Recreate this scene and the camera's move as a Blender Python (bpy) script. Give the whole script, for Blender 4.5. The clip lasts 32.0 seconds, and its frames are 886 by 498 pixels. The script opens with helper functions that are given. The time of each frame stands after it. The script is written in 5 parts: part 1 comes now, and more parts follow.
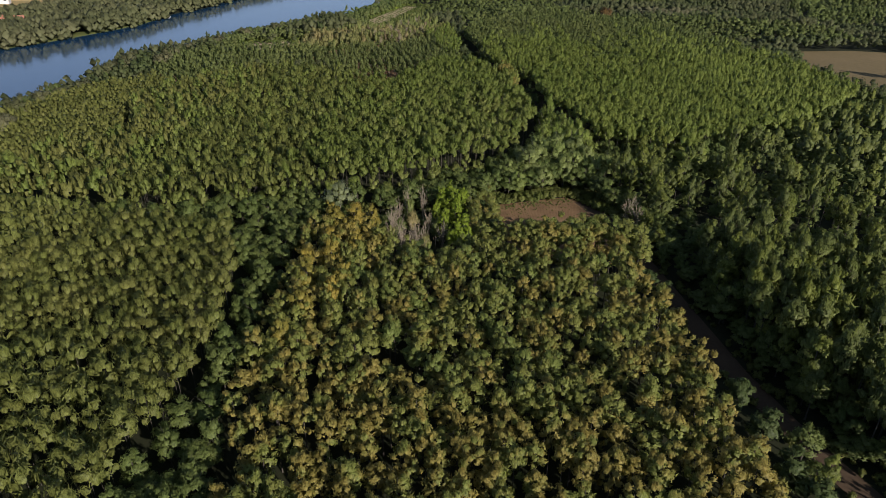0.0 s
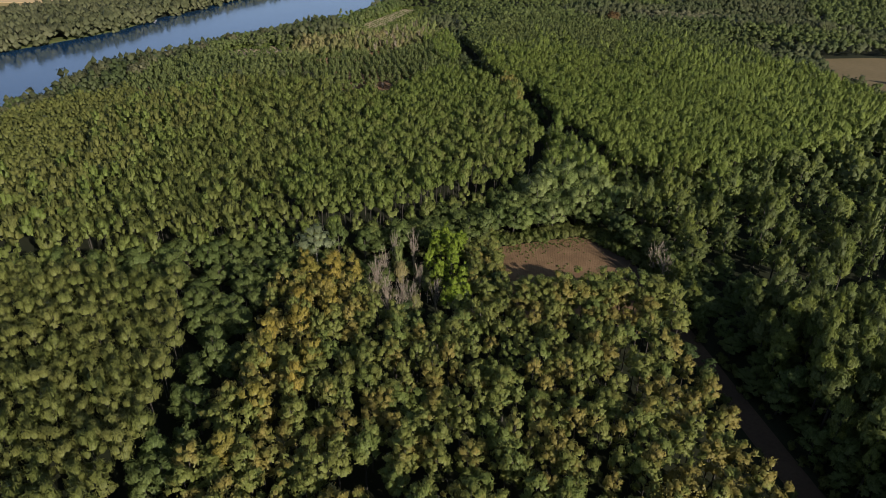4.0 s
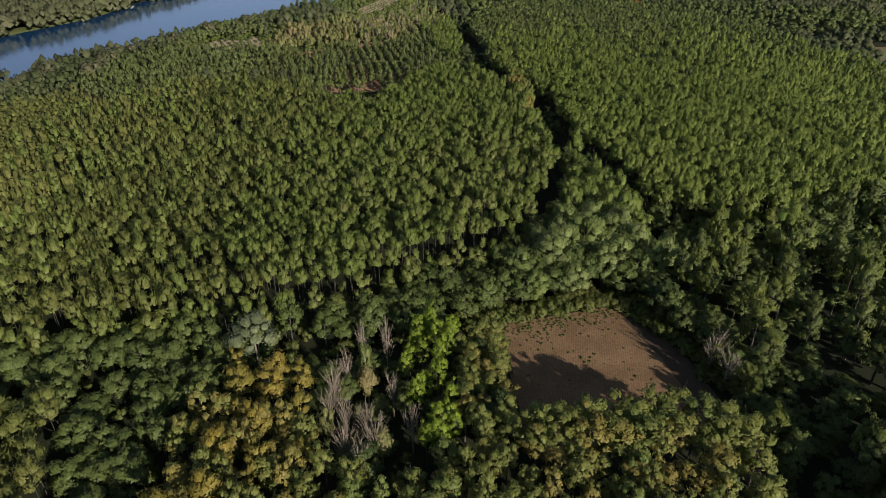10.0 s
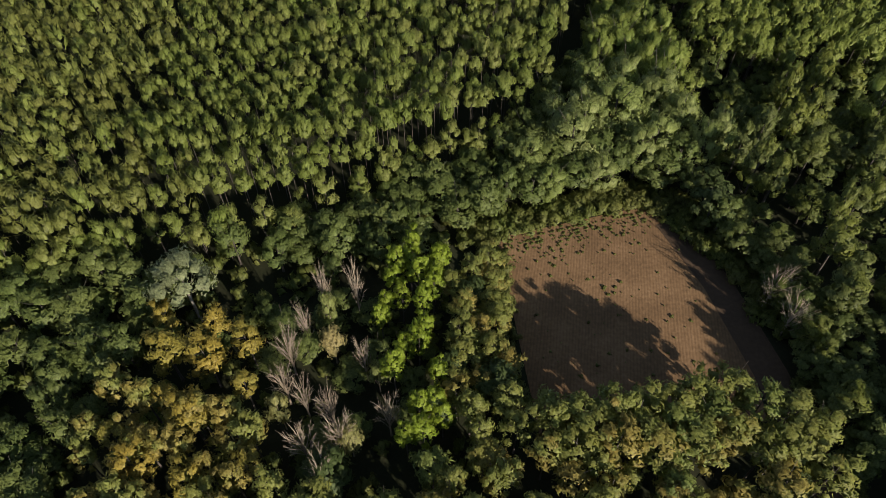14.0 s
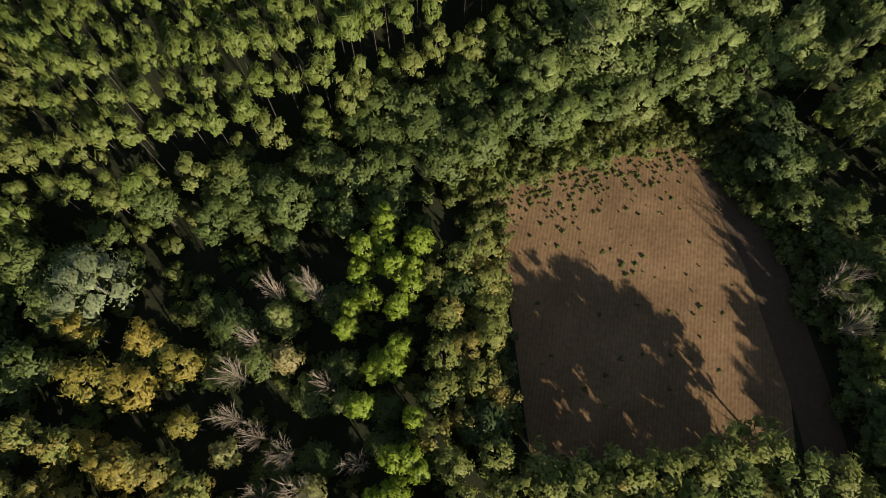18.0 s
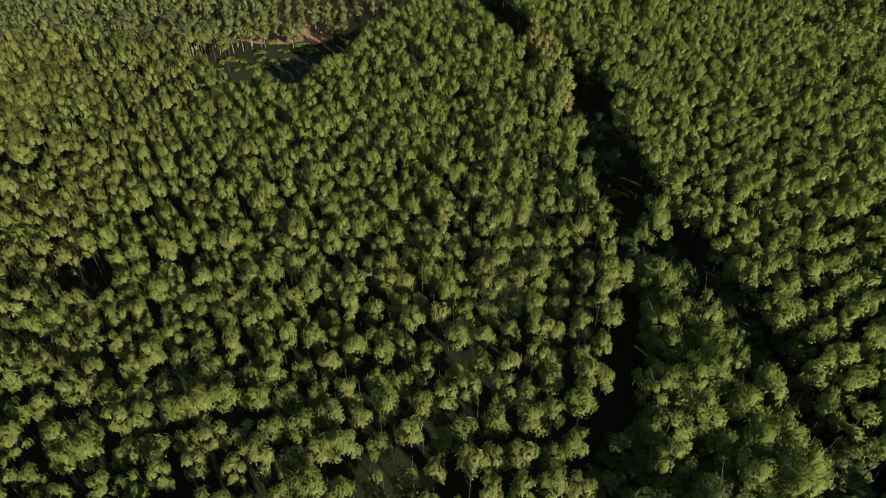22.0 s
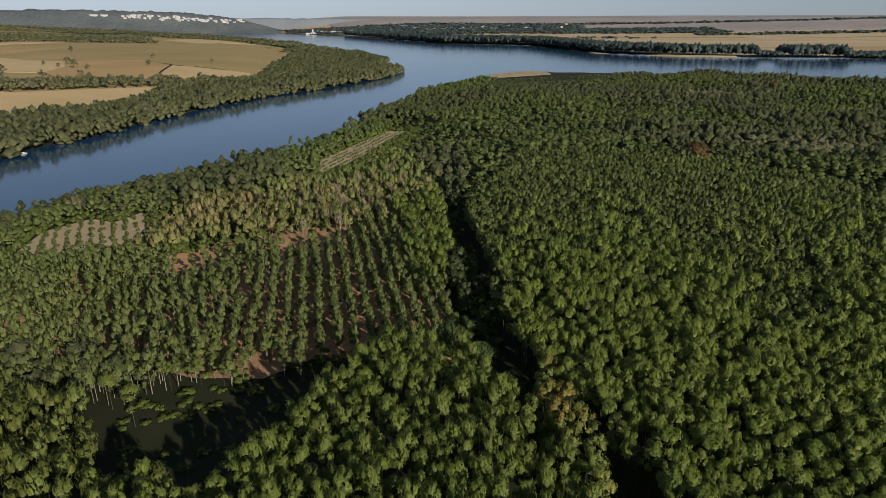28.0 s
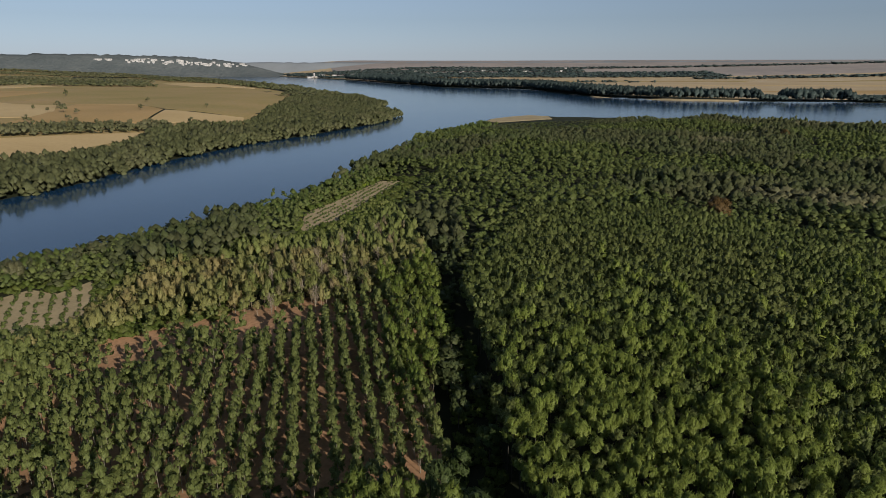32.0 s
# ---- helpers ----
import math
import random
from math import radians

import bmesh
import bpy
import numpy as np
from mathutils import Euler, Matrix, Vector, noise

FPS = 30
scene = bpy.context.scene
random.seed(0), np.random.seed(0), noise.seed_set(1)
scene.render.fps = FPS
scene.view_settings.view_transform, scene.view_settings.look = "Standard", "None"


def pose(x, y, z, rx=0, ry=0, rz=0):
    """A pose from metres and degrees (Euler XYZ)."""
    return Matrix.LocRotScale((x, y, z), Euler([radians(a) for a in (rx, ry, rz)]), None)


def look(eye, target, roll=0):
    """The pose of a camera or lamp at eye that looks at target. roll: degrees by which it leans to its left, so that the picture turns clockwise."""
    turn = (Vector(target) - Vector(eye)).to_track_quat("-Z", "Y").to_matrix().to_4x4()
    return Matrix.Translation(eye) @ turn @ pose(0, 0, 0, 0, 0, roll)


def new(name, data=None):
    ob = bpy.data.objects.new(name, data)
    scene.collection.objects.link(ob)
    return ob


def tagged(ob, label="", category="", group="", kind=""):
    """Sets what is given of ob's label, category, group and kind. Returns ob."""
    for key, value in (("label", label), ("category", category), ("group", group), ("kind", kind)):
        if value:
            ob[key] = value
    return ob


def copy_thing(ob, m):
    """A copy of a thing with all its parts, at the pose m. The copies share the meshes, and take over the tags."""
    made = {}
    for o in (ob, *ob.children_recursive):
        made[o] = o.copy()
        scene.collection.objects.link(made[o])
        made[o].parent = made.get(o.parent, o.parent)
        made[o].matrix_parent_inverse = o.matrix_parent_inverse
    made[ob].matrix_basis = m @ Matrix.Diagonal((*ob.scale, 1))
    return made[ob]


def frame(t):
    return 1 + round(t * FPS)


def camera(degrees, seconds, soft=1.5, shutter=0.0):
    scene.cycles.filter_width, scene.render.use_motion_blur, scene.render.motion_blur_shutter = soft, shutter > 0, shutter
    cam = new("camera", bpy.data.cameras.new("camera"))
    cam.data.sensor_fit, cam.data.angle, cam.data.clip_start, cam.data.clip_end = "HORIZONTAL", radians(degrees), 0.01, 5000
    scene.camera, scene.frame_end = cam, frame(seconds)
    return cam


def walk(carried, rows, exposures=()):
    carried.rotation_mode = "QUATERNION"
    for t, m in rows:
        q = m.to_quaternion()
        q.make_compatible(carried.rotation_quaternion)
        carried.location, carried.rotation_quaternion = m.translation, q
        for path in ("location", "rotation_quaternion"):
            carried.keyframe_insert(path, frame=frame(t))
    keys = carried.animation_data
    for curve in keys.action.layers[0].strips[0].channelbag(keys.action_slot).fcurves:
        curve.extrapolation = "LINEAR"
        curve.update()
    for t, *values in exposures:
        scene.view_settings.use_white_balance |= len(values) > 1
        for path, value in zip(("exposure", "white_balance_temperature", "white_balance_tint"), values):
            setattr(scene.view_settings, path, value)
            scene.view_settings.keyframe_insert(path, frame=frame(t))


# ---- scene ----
LENS = 69.33
PATH = [
    (0.0, pose(-0.22, 4.68, 87.95, 62.72, -0.42, -0.29)),
    (0.5, pose(-0.21, 8.62, 87.87, 62.72, -0.42, -0.29)),
    (1.0, pose(-0.14, 12.61, 87.79, 62.72, -0.42, -0.29)),
    (1.5, pose(-0.02, 16.67, 87.71, 62.72, -0.42, -0.29)),
    (2.0, pose(0.16, 20.78, 87.62, 62.72, -0.42, -0.29)),
    (2.5, pose(0.39, 24.96, 87.54, 62.72, -0.42, -0.29)),
    (3.0, pose(0.67, 29.20, 87.46, 62.72, -0.42, -0.29)),
    (3.5, pose(1.01, 33.51, 87.38, 62.72, -0.42, -0.29)),
    (5.5, pose(4.47, 51.00, 87.11, 62.54, -0.23, 0.22)),
    (6.0, pose(4.79, 55.19, 87.09, 62.52, -0.20, 0.25)),
    (6.5, pose(5.06, 59.29, 87.06, 62.51, -0.16, 0.27)),
    (7.0, pose(5.29, 63.31, 87.04, 62.52, -0.11, 0.30)),
    (7.5, pose(5.50, 67.29, 87.01, 62.52, -0.07, 0.32)),
    (8.0, pose(5.71, 71.29, 86.96, 62.53, -0.04, 0.34)),
    (8.5, pose(5.95, 75.39, 86.89, 62.52, -0.01, 0.36)),
    (9.0, pose(6.24, 79.66, 86.80, 62.48, 0.02, 0.36)),
    (9.5, pose(6.57, 84.17, 86.68, 62.12, 0.06, 0.38)),
    (10.0, pose(6.92, 88.98, 86.55, 60.81, 0.11, 0.37)),
    (10.5, pose(7.27, 94.00, 86.42, 58.66, 0.18, 0.36)),
    (11.0, pose(7.60, 99.14, 86.28, 56.25, 0.24, 0.33)),
    (11.5, pose(7.88, 104.31, 86.14, 53.82, 0.30, 0.27)),
    (12.0, pose(8.09, 109.44, 86.00, 51.34, 0.34, 0.22)),
    (12.5, pose(8.27, 114.49, 85.87, 48.88, 0.35, 0.16)),
    (13.0, pose(8.43, 119.48, 85.73, 46.48, 0.35, 0.11)),
    (13.5, pose(8.59, 124.42, 85.58, 44.10, 0.33, 0.05)),
    (14.0, pose(8.75, 129.32, 85.42, 41.71, 0.31, -0.01)),
    (14.5, pose(8.89, 134.20, 85.23, 38.75, 0.29, -0.07)),
    (15.0, pose(9.02, 139.09, 85.03, 34.95, 0.28, -0.16)),
    (15.5, pose(9.16, 143.97, 84.81, 30.29, 0.27, -0.25)),
    (17.5, pose(10.80, 162.96, 83.89, 19.73, 0.11, 0.33)),
    (18.0, pose(11.18, 167.80, 83.76, 20.21, 0.10, 0.44)),
    (18.5, pose(11.57, 172.65, 83.64, 23.44, 0.11, 0.54)),
    (19.0, pose(11.98, 177.55, 83.54, 26.84, 0.11, 0.67)),
    (19.5, pose(12.40, 182.48, 83.44, 30.22, 0.11, 0.78)),
    (20.0, pose(12.77, 187.42, 83.36, 33.52, 0.11, 0.86)),
    (20.5, pose(13.14, 192.37, 83.29, 36.88, 0.11, 0.94)),
    (21.0, pose(13.49, 197.33, 83.23, 40.30, 0.10, 1.04)),
    (21.5, pose(13.82, 202.28, 83.18, 44.41, 0.09, 1.12)),
    (22.0, pose(14.15, 207.24, 83.13, 49.27, 0.07, 1.14)),
    (22.5, pose(14.48, 212.19, 83.09, 53.85, 0.05, 1.15)),
    (23.0, pose(14.79, 217.15, 83.05, 58.07, 0.04, 1.19)),
    (23.5, pose(15.11, 222.11, 83.02, 62.18, 0.03, 1.24)),
    (24.0, pose(15.45, 227.08, 83.00, 66.25, 0.02, 1.27)),
    (24.5, pose(15.81, 232.03, 82.98, 69.67, 0.01, 1.32)),
    (25.0, pose(16.17, 236.96, 82.97, 70.11, 0.02, 1.34)),
    (25.5, pose(16.51, 241.88, 82.97, 70.11, 0.04, 1.36)),
    (27.5, pose(17.31, 261.41, 83.11, 70.15, 0.06, 1.40)),
    (28.0, pose(17.54, 266.32, 83.16, 70.15, 0.04, 1.42)),
    (28.5, pose(17.79, 271.23, 83.20, 70.15, 0.03, 1.43)),
    (29.0, pose(18.04, 276.18, 83.25, 70.40, 0.02, 1.44)),
    (29.5, pose(18.26, 281.15, 83.29, 70.80, 0.01, 1.45)),
    (30.0, pose(18.48, 286.13, 83.34, 71.26, 0.02, 1.44)),
    (30.5, pose(18.71, 291.10, 83.38, 71.80, 0.03, 1.44)),
    (31.0, pose(18.93, 296.05, 83.41, 72.42, 0.04, 1.46)),
    (31.5, pose(19.16, 300.98, 83.44, 73.08, 0.03, 1.48)),
    (32.0, pose(19.42, 305.92, 83.47, 73.72, 0.01, 1.50)),
]
cam = camera(LENS, 32.0, soft=0.65)
walk(cam, PATH, exposures=[(0.0, 0.47, 5900, 17), (9.0, 0.45, 5900, 17), (11.5, 0.45, 6000, 17), (14.0, 0.73, 6250, 17), (19.5, 0.80, 6450, 11), (21.5, 0.78, 6450, 10), (24.5, 0.26, 6150, 12), (28.0, 0.17, 6150, 12), (32.0, 0.02, 6150, 12)])

# ---- sun and sky ----
SUN_ELEVATION = radians(22)
SUN_SIDE = radians(142)
world = bpy.data.worlds.new("sky")
scene.world = world
world.use_nodes = True
wn = world.node_tree
sky = wn.nodes.new("ShaderNodeTexSky")
sky.sky_type = 'NISHITA'
sky.sun_disc = False
sky.sun_elevation = SUN_ELEVATION
sky.sun_rotation = SUN_SIDE
sky.altitude = 50
sky.air_density = 1.0
sky.dust_density = 0.15
sky.ozone_density = 3.5
wn.nodes["Background"].inputs["Strength"].default_value = 0.066
tone = wn.nodes.new("ShaderNodeMix")
tone.data_type, tone.blend_type = 'RGBA', 'COLOR'
tone.inputs[0].default_value = 0.65
tone.inputs[7].default_value = (0.49, 0.61, 0.78, 1)
wn.links.new(sky.outputs["Color"], tone.inputs[6])
wn.links.new(tone.outputs[2], wn.nodes["Background"].inputs["Color"])
sun = new("sun", bpy.data.lights.new("sun", 'SUN'))
sun.data.energy = 4.9
sun.data.angle = radians(0.55)
sun.data.color = (1.0, 0.88, 0.72)
toward = Vector((math.sin(SUN_SIDE) * math.cos(SUN_ELEVATION), math.cos(SUN_SIDE) * math.cos(SUN_ELEVATION), math.sin(SUN_ELEVATION)))
sun.matrix_world = look(toward * 400, (0, 0, 0))


# ---- materials ----
def material(name):
    m = bpy.data.materials.new(name)
    m.use_nodes = True
    return m, m.node_tree.nodes, m.node_tree.links, m.node_tree.nodes["Principled BSDF"]


def ramp(nodes, stops):
    r = nodes.new("ShaderNodeValToRGB")
    while len(r.color_ramp.elements) < len(stops):
        r.color_ramp.elements.new(0.5)
    for e, (at, c) in zip(r.color_ramp.elements, stops):
        e.position, e.color = at, (*c, 1)
    return r


def noise_node(nodes, links, scale, detail=3.0, coords="Object"):
    tc = nodes.new("ShaderNodeTexCoord")
    n = nodes.new("ShaderNodeTexNoise")
    n.inputs["Scale"].default_value, n.inputs["Detail"].default_value = scale, detail
    links.new(tc.outputs[coords], n.inputs["Vector"])
    return n


def mix(nodes, links, kind, fac, a, b):
    n = nodes.new("ShaderNodeMix")
    n.data_type, n.blend_type = 'RGBA', kind
    for socket, value in ((n.inputs[0], fac), (n.inputs[6], a), (n.inputs[7], b)):
        if hasattr(value, "is_output"):
            links.new(value, socket)
        else:
            socket.default_value = value if isinstance(value, float) else (*value, 1)
    return n.outputs[2]


def foliage(name, stops, spread=0.14, patch=0.11, thin=0.48, grain=1.6):
    """Leaves: hue by the tree (object), by patches of a stand, and by the single spray."""
    m, nodes, links, bsdf = material(name)
    info, geo = nodes.new("ShaderNodeObjectInfo"), nodes.new("ShaderNodeNewGeometry")
    big = noise_node(nodes, links, patch, 2.0)
    add = nodes.new("ShaderNodeMath"); add.operation = 'ADD'
    links.new(info.outputs["Random"], add.inputs[0]); links.new(big.outputs["Fac"], add.inputs[1])
    frac = nodes.new("ShaderNodeMath"); frac.operation = 'PINGPONG'; frac.inputs[1].default_value = 1.0
    links.new(add.outputs[0], frac.inputs[0])
    r = ramp(nodes, stops)
    links.new(frac.outputs[0], r.inputs[0])
    leaf = nodes.new("ShaderNodeMapRange")
    leaf.inputs[3].default_value, leaf.inputs[4].default_value = 1.0 - spread, 1.0 + spread
    links.new(geo.outputs["Random Per Island"], leaf.inputs[0])
    grey = nodes.new("ShaderNodeCombineColor")
    for k in range(3):
        links.new(leaf.outputs[0], grey.inputs[k])
    col = mix(nodes, links, 'MULTIPLY', 1.0, r.outputs[0], grey.outputs[0])
    # upright leaf sprays some decimetres apart, lit tips and dark gaps in the colour
    tc, mp, fine = nodes.new("ShaderNodeTexCoord"), nodes.new("ShaderNodeMapping"), nodes.new("ShaderNodeTexNoise")
    mp.inputs["Scale"].default_value = (2.6 * grain, 2.6 * grain, 0.8 * grain)
    fine.inputs["Scale"].default_value, fine.inputs["Detail"].default_value = 1.0, 3.0
    links.new(tc.outputs["Object"], mp.inputs["Vector"]); links.new(mp.outputs[0], fine.inputs["Vector"])
    spray_light = ramp(nodes, [(0.34, (0.64, 0.64, 0.66)), (0.50, (1.0, 1.0, 1.0)), (0.66, (1.32, 1.30, 1.24))])
    links.new(fine.outputs["Fac"], spray_light.inputs[0])
    col = mix(nodes, links, 'MULTIPLY', 1.0, col, spray_light.outputs[0])
    bump = nodes.new("ShaderNodeBump")
    bump.inputs["Strength"].default_value, bump.inputs["Distance"].default_value = 0.3, 0.2
    links.new(fine.outputs["Fac"], bump.inputs["Height"]); links.new(bump.outputs[0], bsdf.inputs["Normal"])
    links.new(col, bsdf.inputs["Base Color"])
    bsdf.inputs["Roughness"].default_value = 0.55
    bsdf.inputs["Specular IOR Level"].default_value = 0.25
    tr = nodes.new("ShaderNodeBsdfTranslucent")
    links.new(col, tr.inputs["Color"])
    ms = nodes.new("ShaderNodeMixShader")
    ms.inputs[0].default_value = thin
    links.new(bsdf.outputs[0], ms.inputs[1]); links.new(tr.outputs[0], ms.inputs[2])
    links.new(ms.outputs[0], nodes["Material Output"].inputs["Surface"])
    return m


def earth(name, stops, fine=2.0, coarse=0.08, rough=0.95, bump=0.4, dist=0.15):
    """Soil, grass and sand: patches of metres, grain of centimetres, relief."""
    m, nodes, links, bsdf = material(name)
    a = noise_node(nodes, links, coarse, 5.0)
    b = noise_node(nodes, links, fine, 6.0)
    r = ramp(nodes, stops)
    s = nodes.new("ShaderNodeMath"); s.operation = 'MULTIPLY_ADD'
    s.inputs[1].default_value, s.inputs[2].default_value = 0.45, 0.0
    links.new(b.outputs["Fac"], s.inputs[0])
    t = nodes.new("ShaderNodeMath"); t.operation = 'MULTIPLY_ADD'; t.inputs[1].default_value = 0.6
    links.new(a.outputs["Fac"], t.inputs[0]); links.new(s.outputs[0], t.inputs[2])
    links.new(t.outputs[0], r.inputs[0])
    links.new(r.outputs[0], bsdf.inputs["Base Color"])
    bsdf.inputs["Roughness"].default_value = rough
    bsdf.inputs["Specular IOR Level"].default_value = 0.15
    bp = nodes.new("ShaderNodeBump"); bp.inputs["Strength"].default_value, bp.inputs["Distance"].default_value = bump, dist
    links.new(b.outputs["Fac"], bp.inputs["Height"]); links.new(bp.outputs[0], bsdf.inputs["Normal"])
    return m


def plain(name, color, rough=0.8, vary=0.25, scale=1.5):
    m, nodes, links, bsdf = material(name)
    n = noise_node(nodes, links, scale, 5.0)
    r = ramp(nodes, [(0.3, tuple(c * (1 - vary) for c in color)), (0.7, tuple(min(1, c * (1 + vary)) for c in color))])
    links.new(n.outputs["Fac"], r.inputs[0]); links.new(r.outputs[0], bsdf.inputs["Base Color"])
    bsdf.inputs["Roughness"].default_value = rough
    return m


M_POPLAR = foliage("poplar_leaves", [(0.0, (0.143, 0.192, 0.037)), (0.5, (0.174, 0.224, 0.046)), (0.8, (0.198, 0.235, 0.056)), (1.0, (0.226, 0.252, 0.068))])
M_POPLAR_B = foliage("poplar_leaves_olive", [(0.0, (0.136, 0.168, 0.036)), (0.6, (0.167, 0.189, 0.045)), (1.0, (0.198, 0.206, 0.054))])
M_POPLAR_K = foliage("poplar_leaves_fresh", [(0.0, (0.130, 0.188, 0.036)), (0.5, (0.174, 0.231, 0.047)), (1.0, (0.218, 0.265, 0.057))])
M_TURNING = foliage("turning_leaves", [(0.0, (0.152, 0.204, 0.047)), (0.3, (0.207, 0.239, 0.057)), (0.5, (0.176, 0.224, 0.055)), (0.72, (0.237, 0.253, 0.062)), (0.86, (0.207, 0.237, 0.057)), (0.97, (0.296, 0.247, 0.062)), (1.0, (0.275, 0.245, 0.064))], patch=0.13)
M_GOLD = foliage("golden_leaves", [(0.0, (0.293, 0.242, 0.045)), (0.5, (0.340, 0.274, 0.052)), (1.0, (0.244, 0.232, 0.048))])
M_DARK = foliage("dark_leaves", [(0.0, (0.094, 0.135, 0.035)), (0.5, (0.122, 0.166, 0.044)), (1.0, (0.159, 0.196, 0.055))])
M_WOOD = foliage("woodland_leaves", [(0.0, (0.129, 0.169, 0.033)), (0.4, (0.164, 0.202, 0.038)), (0.7, (0.134, 0.164, 0.051)), (1.0, (0.204, 0.236, 0.045))])
M_LIME = foliage("lime_leaves", [(0.0, (0.179, 0.256, 0.020)), (1.0, (0.227, 0.300, 0.030))])
M_SILVER = foliage("silver_leaves", [(0.0, (0.199, 0.235, 0.109)), (1.0, (0.257, 0.292, 0.146))])
M_GREY = foliage("greygreen_leaves", [(0.0, (0.176, 0.237, 0.053)), (0.5, (0.211, 0.267, 0.069)), (1.0, (0.242, 0.285, 0.095))])
M_YOUNG = foliage("young_leaves", [(0.0, (0.123, 0.165, 0.053)), (1.0, (0.190, 0.222, 0.068))])
M_DRY = foliage("dry_leaves", [(0.0, (0.171, 0.216, 0.062)), (0.6, (0.214, 0.246, 0.073)), (0.85, (0.269, 0.263, 0.096)), (1.0, (0.337, 0.283, 0.122))], patch=0.05)
M_GRASSY = foliage("weed_leaves", [(0.0, (0.077, 0.117, 0.026)), (0.6, (0.117, 0.159, 0.032)), (1.0, (0.152, 0.166, 0.044))])
M_WITHERED = foliage("withered_leaves", [(0.0, (0.213, 0.183, 0.091)), (0.5, (0.258, 0.205, 0.117)), (1.0, (0.191, 0.188, 0.085))])
M_RUST = foliage("rust_leaves", [(0.0, (0.150, 0.098, 0.040)), (1.0, (0.190, 0.128, 0.050))])
M_FAR = foliage("far_woods_leaves", [(0.0, (0.062, 0.096, 0.030)), (0.4, (0.084, 0.122, 0.036)), (0.7, (0.096, 0.126, 0.044)), (1.0, (0.122, 0.132, 0.058))], patch=0.018)
# poplar leaves again, darker: dimming by haze and sun angle put into the colour
M_FARGREEN = foliage("far_plantation_leaves_dimmed", [(0.0, (0.102, 0.140, 0.039)), (0.5, (0.129, 0.164, 0.046)), (1.0, (0.164, 0.184, 0.057))], spread=0.3, patch=0.03)
M_BANK = foliage("bank_woods_leaves", [(0.0, (0.110, 0.129, 0.054)), (0.5, (0.146, 0.158, 0.069)), (1.0, (0.201, 0.197, 0.103))], patch=0.03)
M_BARK = plain("bark", (0.060, 0.052, 0.040), 0.9, 0.35, 3.0)
M_PALEBARK = plain("pale_bark", (0.22, 0.20, 0.15), 0.9, 0.3, 3.0)
M_DEADWOOD = plain("dead_wood", (0.30, 0.25, 0.175), 0.9, 0.3, 2.0)
# litter and dry grass, near black: shade below the crowns is in the colour
M_GROUND = earth("shaded_forest_floor", [(0.25, (0.012, 0.016, 0.006)), (0.5, (0.020, 0.024, 0.010)), (0.75, (0.032, 0.031, 0.016))])
M_SOIL = earth("ploughed_soil", [(0.3, (0.104, 0.066, 0.033)), (0.5, (0.160, 0.100, 0.049)), (0.72, (0.235, 0.150, 0.076))], fine=1.6, coarse=0.16)


def furrows(m, turn, spacing, depth):
    """Plough lines, a little wavy, over a soil."""
    nodes, links = m.node_tree.nodes, m.node_tree.links
    bsdf = nodes["Principled BSDF"]
    tc, mp, w = nodes.new("ShaderNodeTexCoord"), nodes.new("ShaderNodeMapping"), nodes.new("ShaderNodeTexWave")
    mp.inputs["Rotation"].default_value = (0, 0, turn)
    links.new(tc.outputs["Object"], mp.inputs["Vector"]); links.new(mp.outputs[0], w.inputs["Vector"])
    w.inputs["Scale"].default_value = 0.314 / spacing
    w.inputs["Distortion"].default_value, w.inputs["Detail"].default_value, w.inputs["Detail Scale"].default_value = 2.5, 2.0, 0.15
    old = bsdf.inputs["Base Color"].links[0].from_socket
    # shade of the furrow hollows, multiplied into the soil colour
    shade = ramp(nodes, [(0.0, (0.62, 0.60, 0.58)), (0.35, (1, 1, 1)), (1.0, (1.12, 1.1, 1.08))])
    links.new(w.outputs["Fac"], shade.inputs[0])
    links.new(mix(nodes, links, 'MULTIPLY', 0.3, old, shade.outputs[0]), bsdf.inputs["Base Color"])
    bump = nodes.new("ShaderNodeBump")
    bump.inputs["Strength"].default_value, bump.inputs["Distance"].default_value = 0.9, depth
    links.new(w.outputs["Fac"], bump.inputs["Height"])
    links.new(bsdf.inputs["Normal"].links[0].from_socket, bump.inputs["Normal"])
    links.new(bump.outputs[0], bsdf.inputs["Normal"])


furrows(M_SOIL, radians(10), 0.5, 0.012)
# brown track soil, darkened by the tree shade painted into its colour
M_ROAD = earth("shaded_road_soil", [(0.3, (0.050, 0.035, 0.022)), (0.7, (0.088, 0.061, 0.037))], fine=1.5)
M_DRYSOIL = earth("dry_soil", [(0.3, (0.190, 0.125, 0.068)), (0.5, (0.330, 0.196, 0.106)), (0.7, (0.470, 0.275, 0.150))], fine=0.8, coarse=0.05)
M_SAND = earth("sand", [(0.3, (0.24, 0.20, 0.11)), (0.7, (0.40, 0.32, 0.19))], fine=0.8)
M_STUBBLE = earth("stubble", [(0.3, (0.389, 0.284, 0.133)), (0.7, (0.492, 0.372, 0.194))], fine=0.3, coarse=0.012)
M_FALLOW = earth("fallow", [(0.25, (0.211, 0.181, 0.058)), (0.5, (0.285, 0.221, 0.090)), (0.75, (0.362, 0.252, 0.131))], fine=0.2, coarse=0.006)
M_BROWNFIELD = earth("brown_field", [(0.3, (0.294, 0.206, 0.084)), (0.7, (0.406, 0.275, 0.123))], fine=0.3, coarse=0.01)
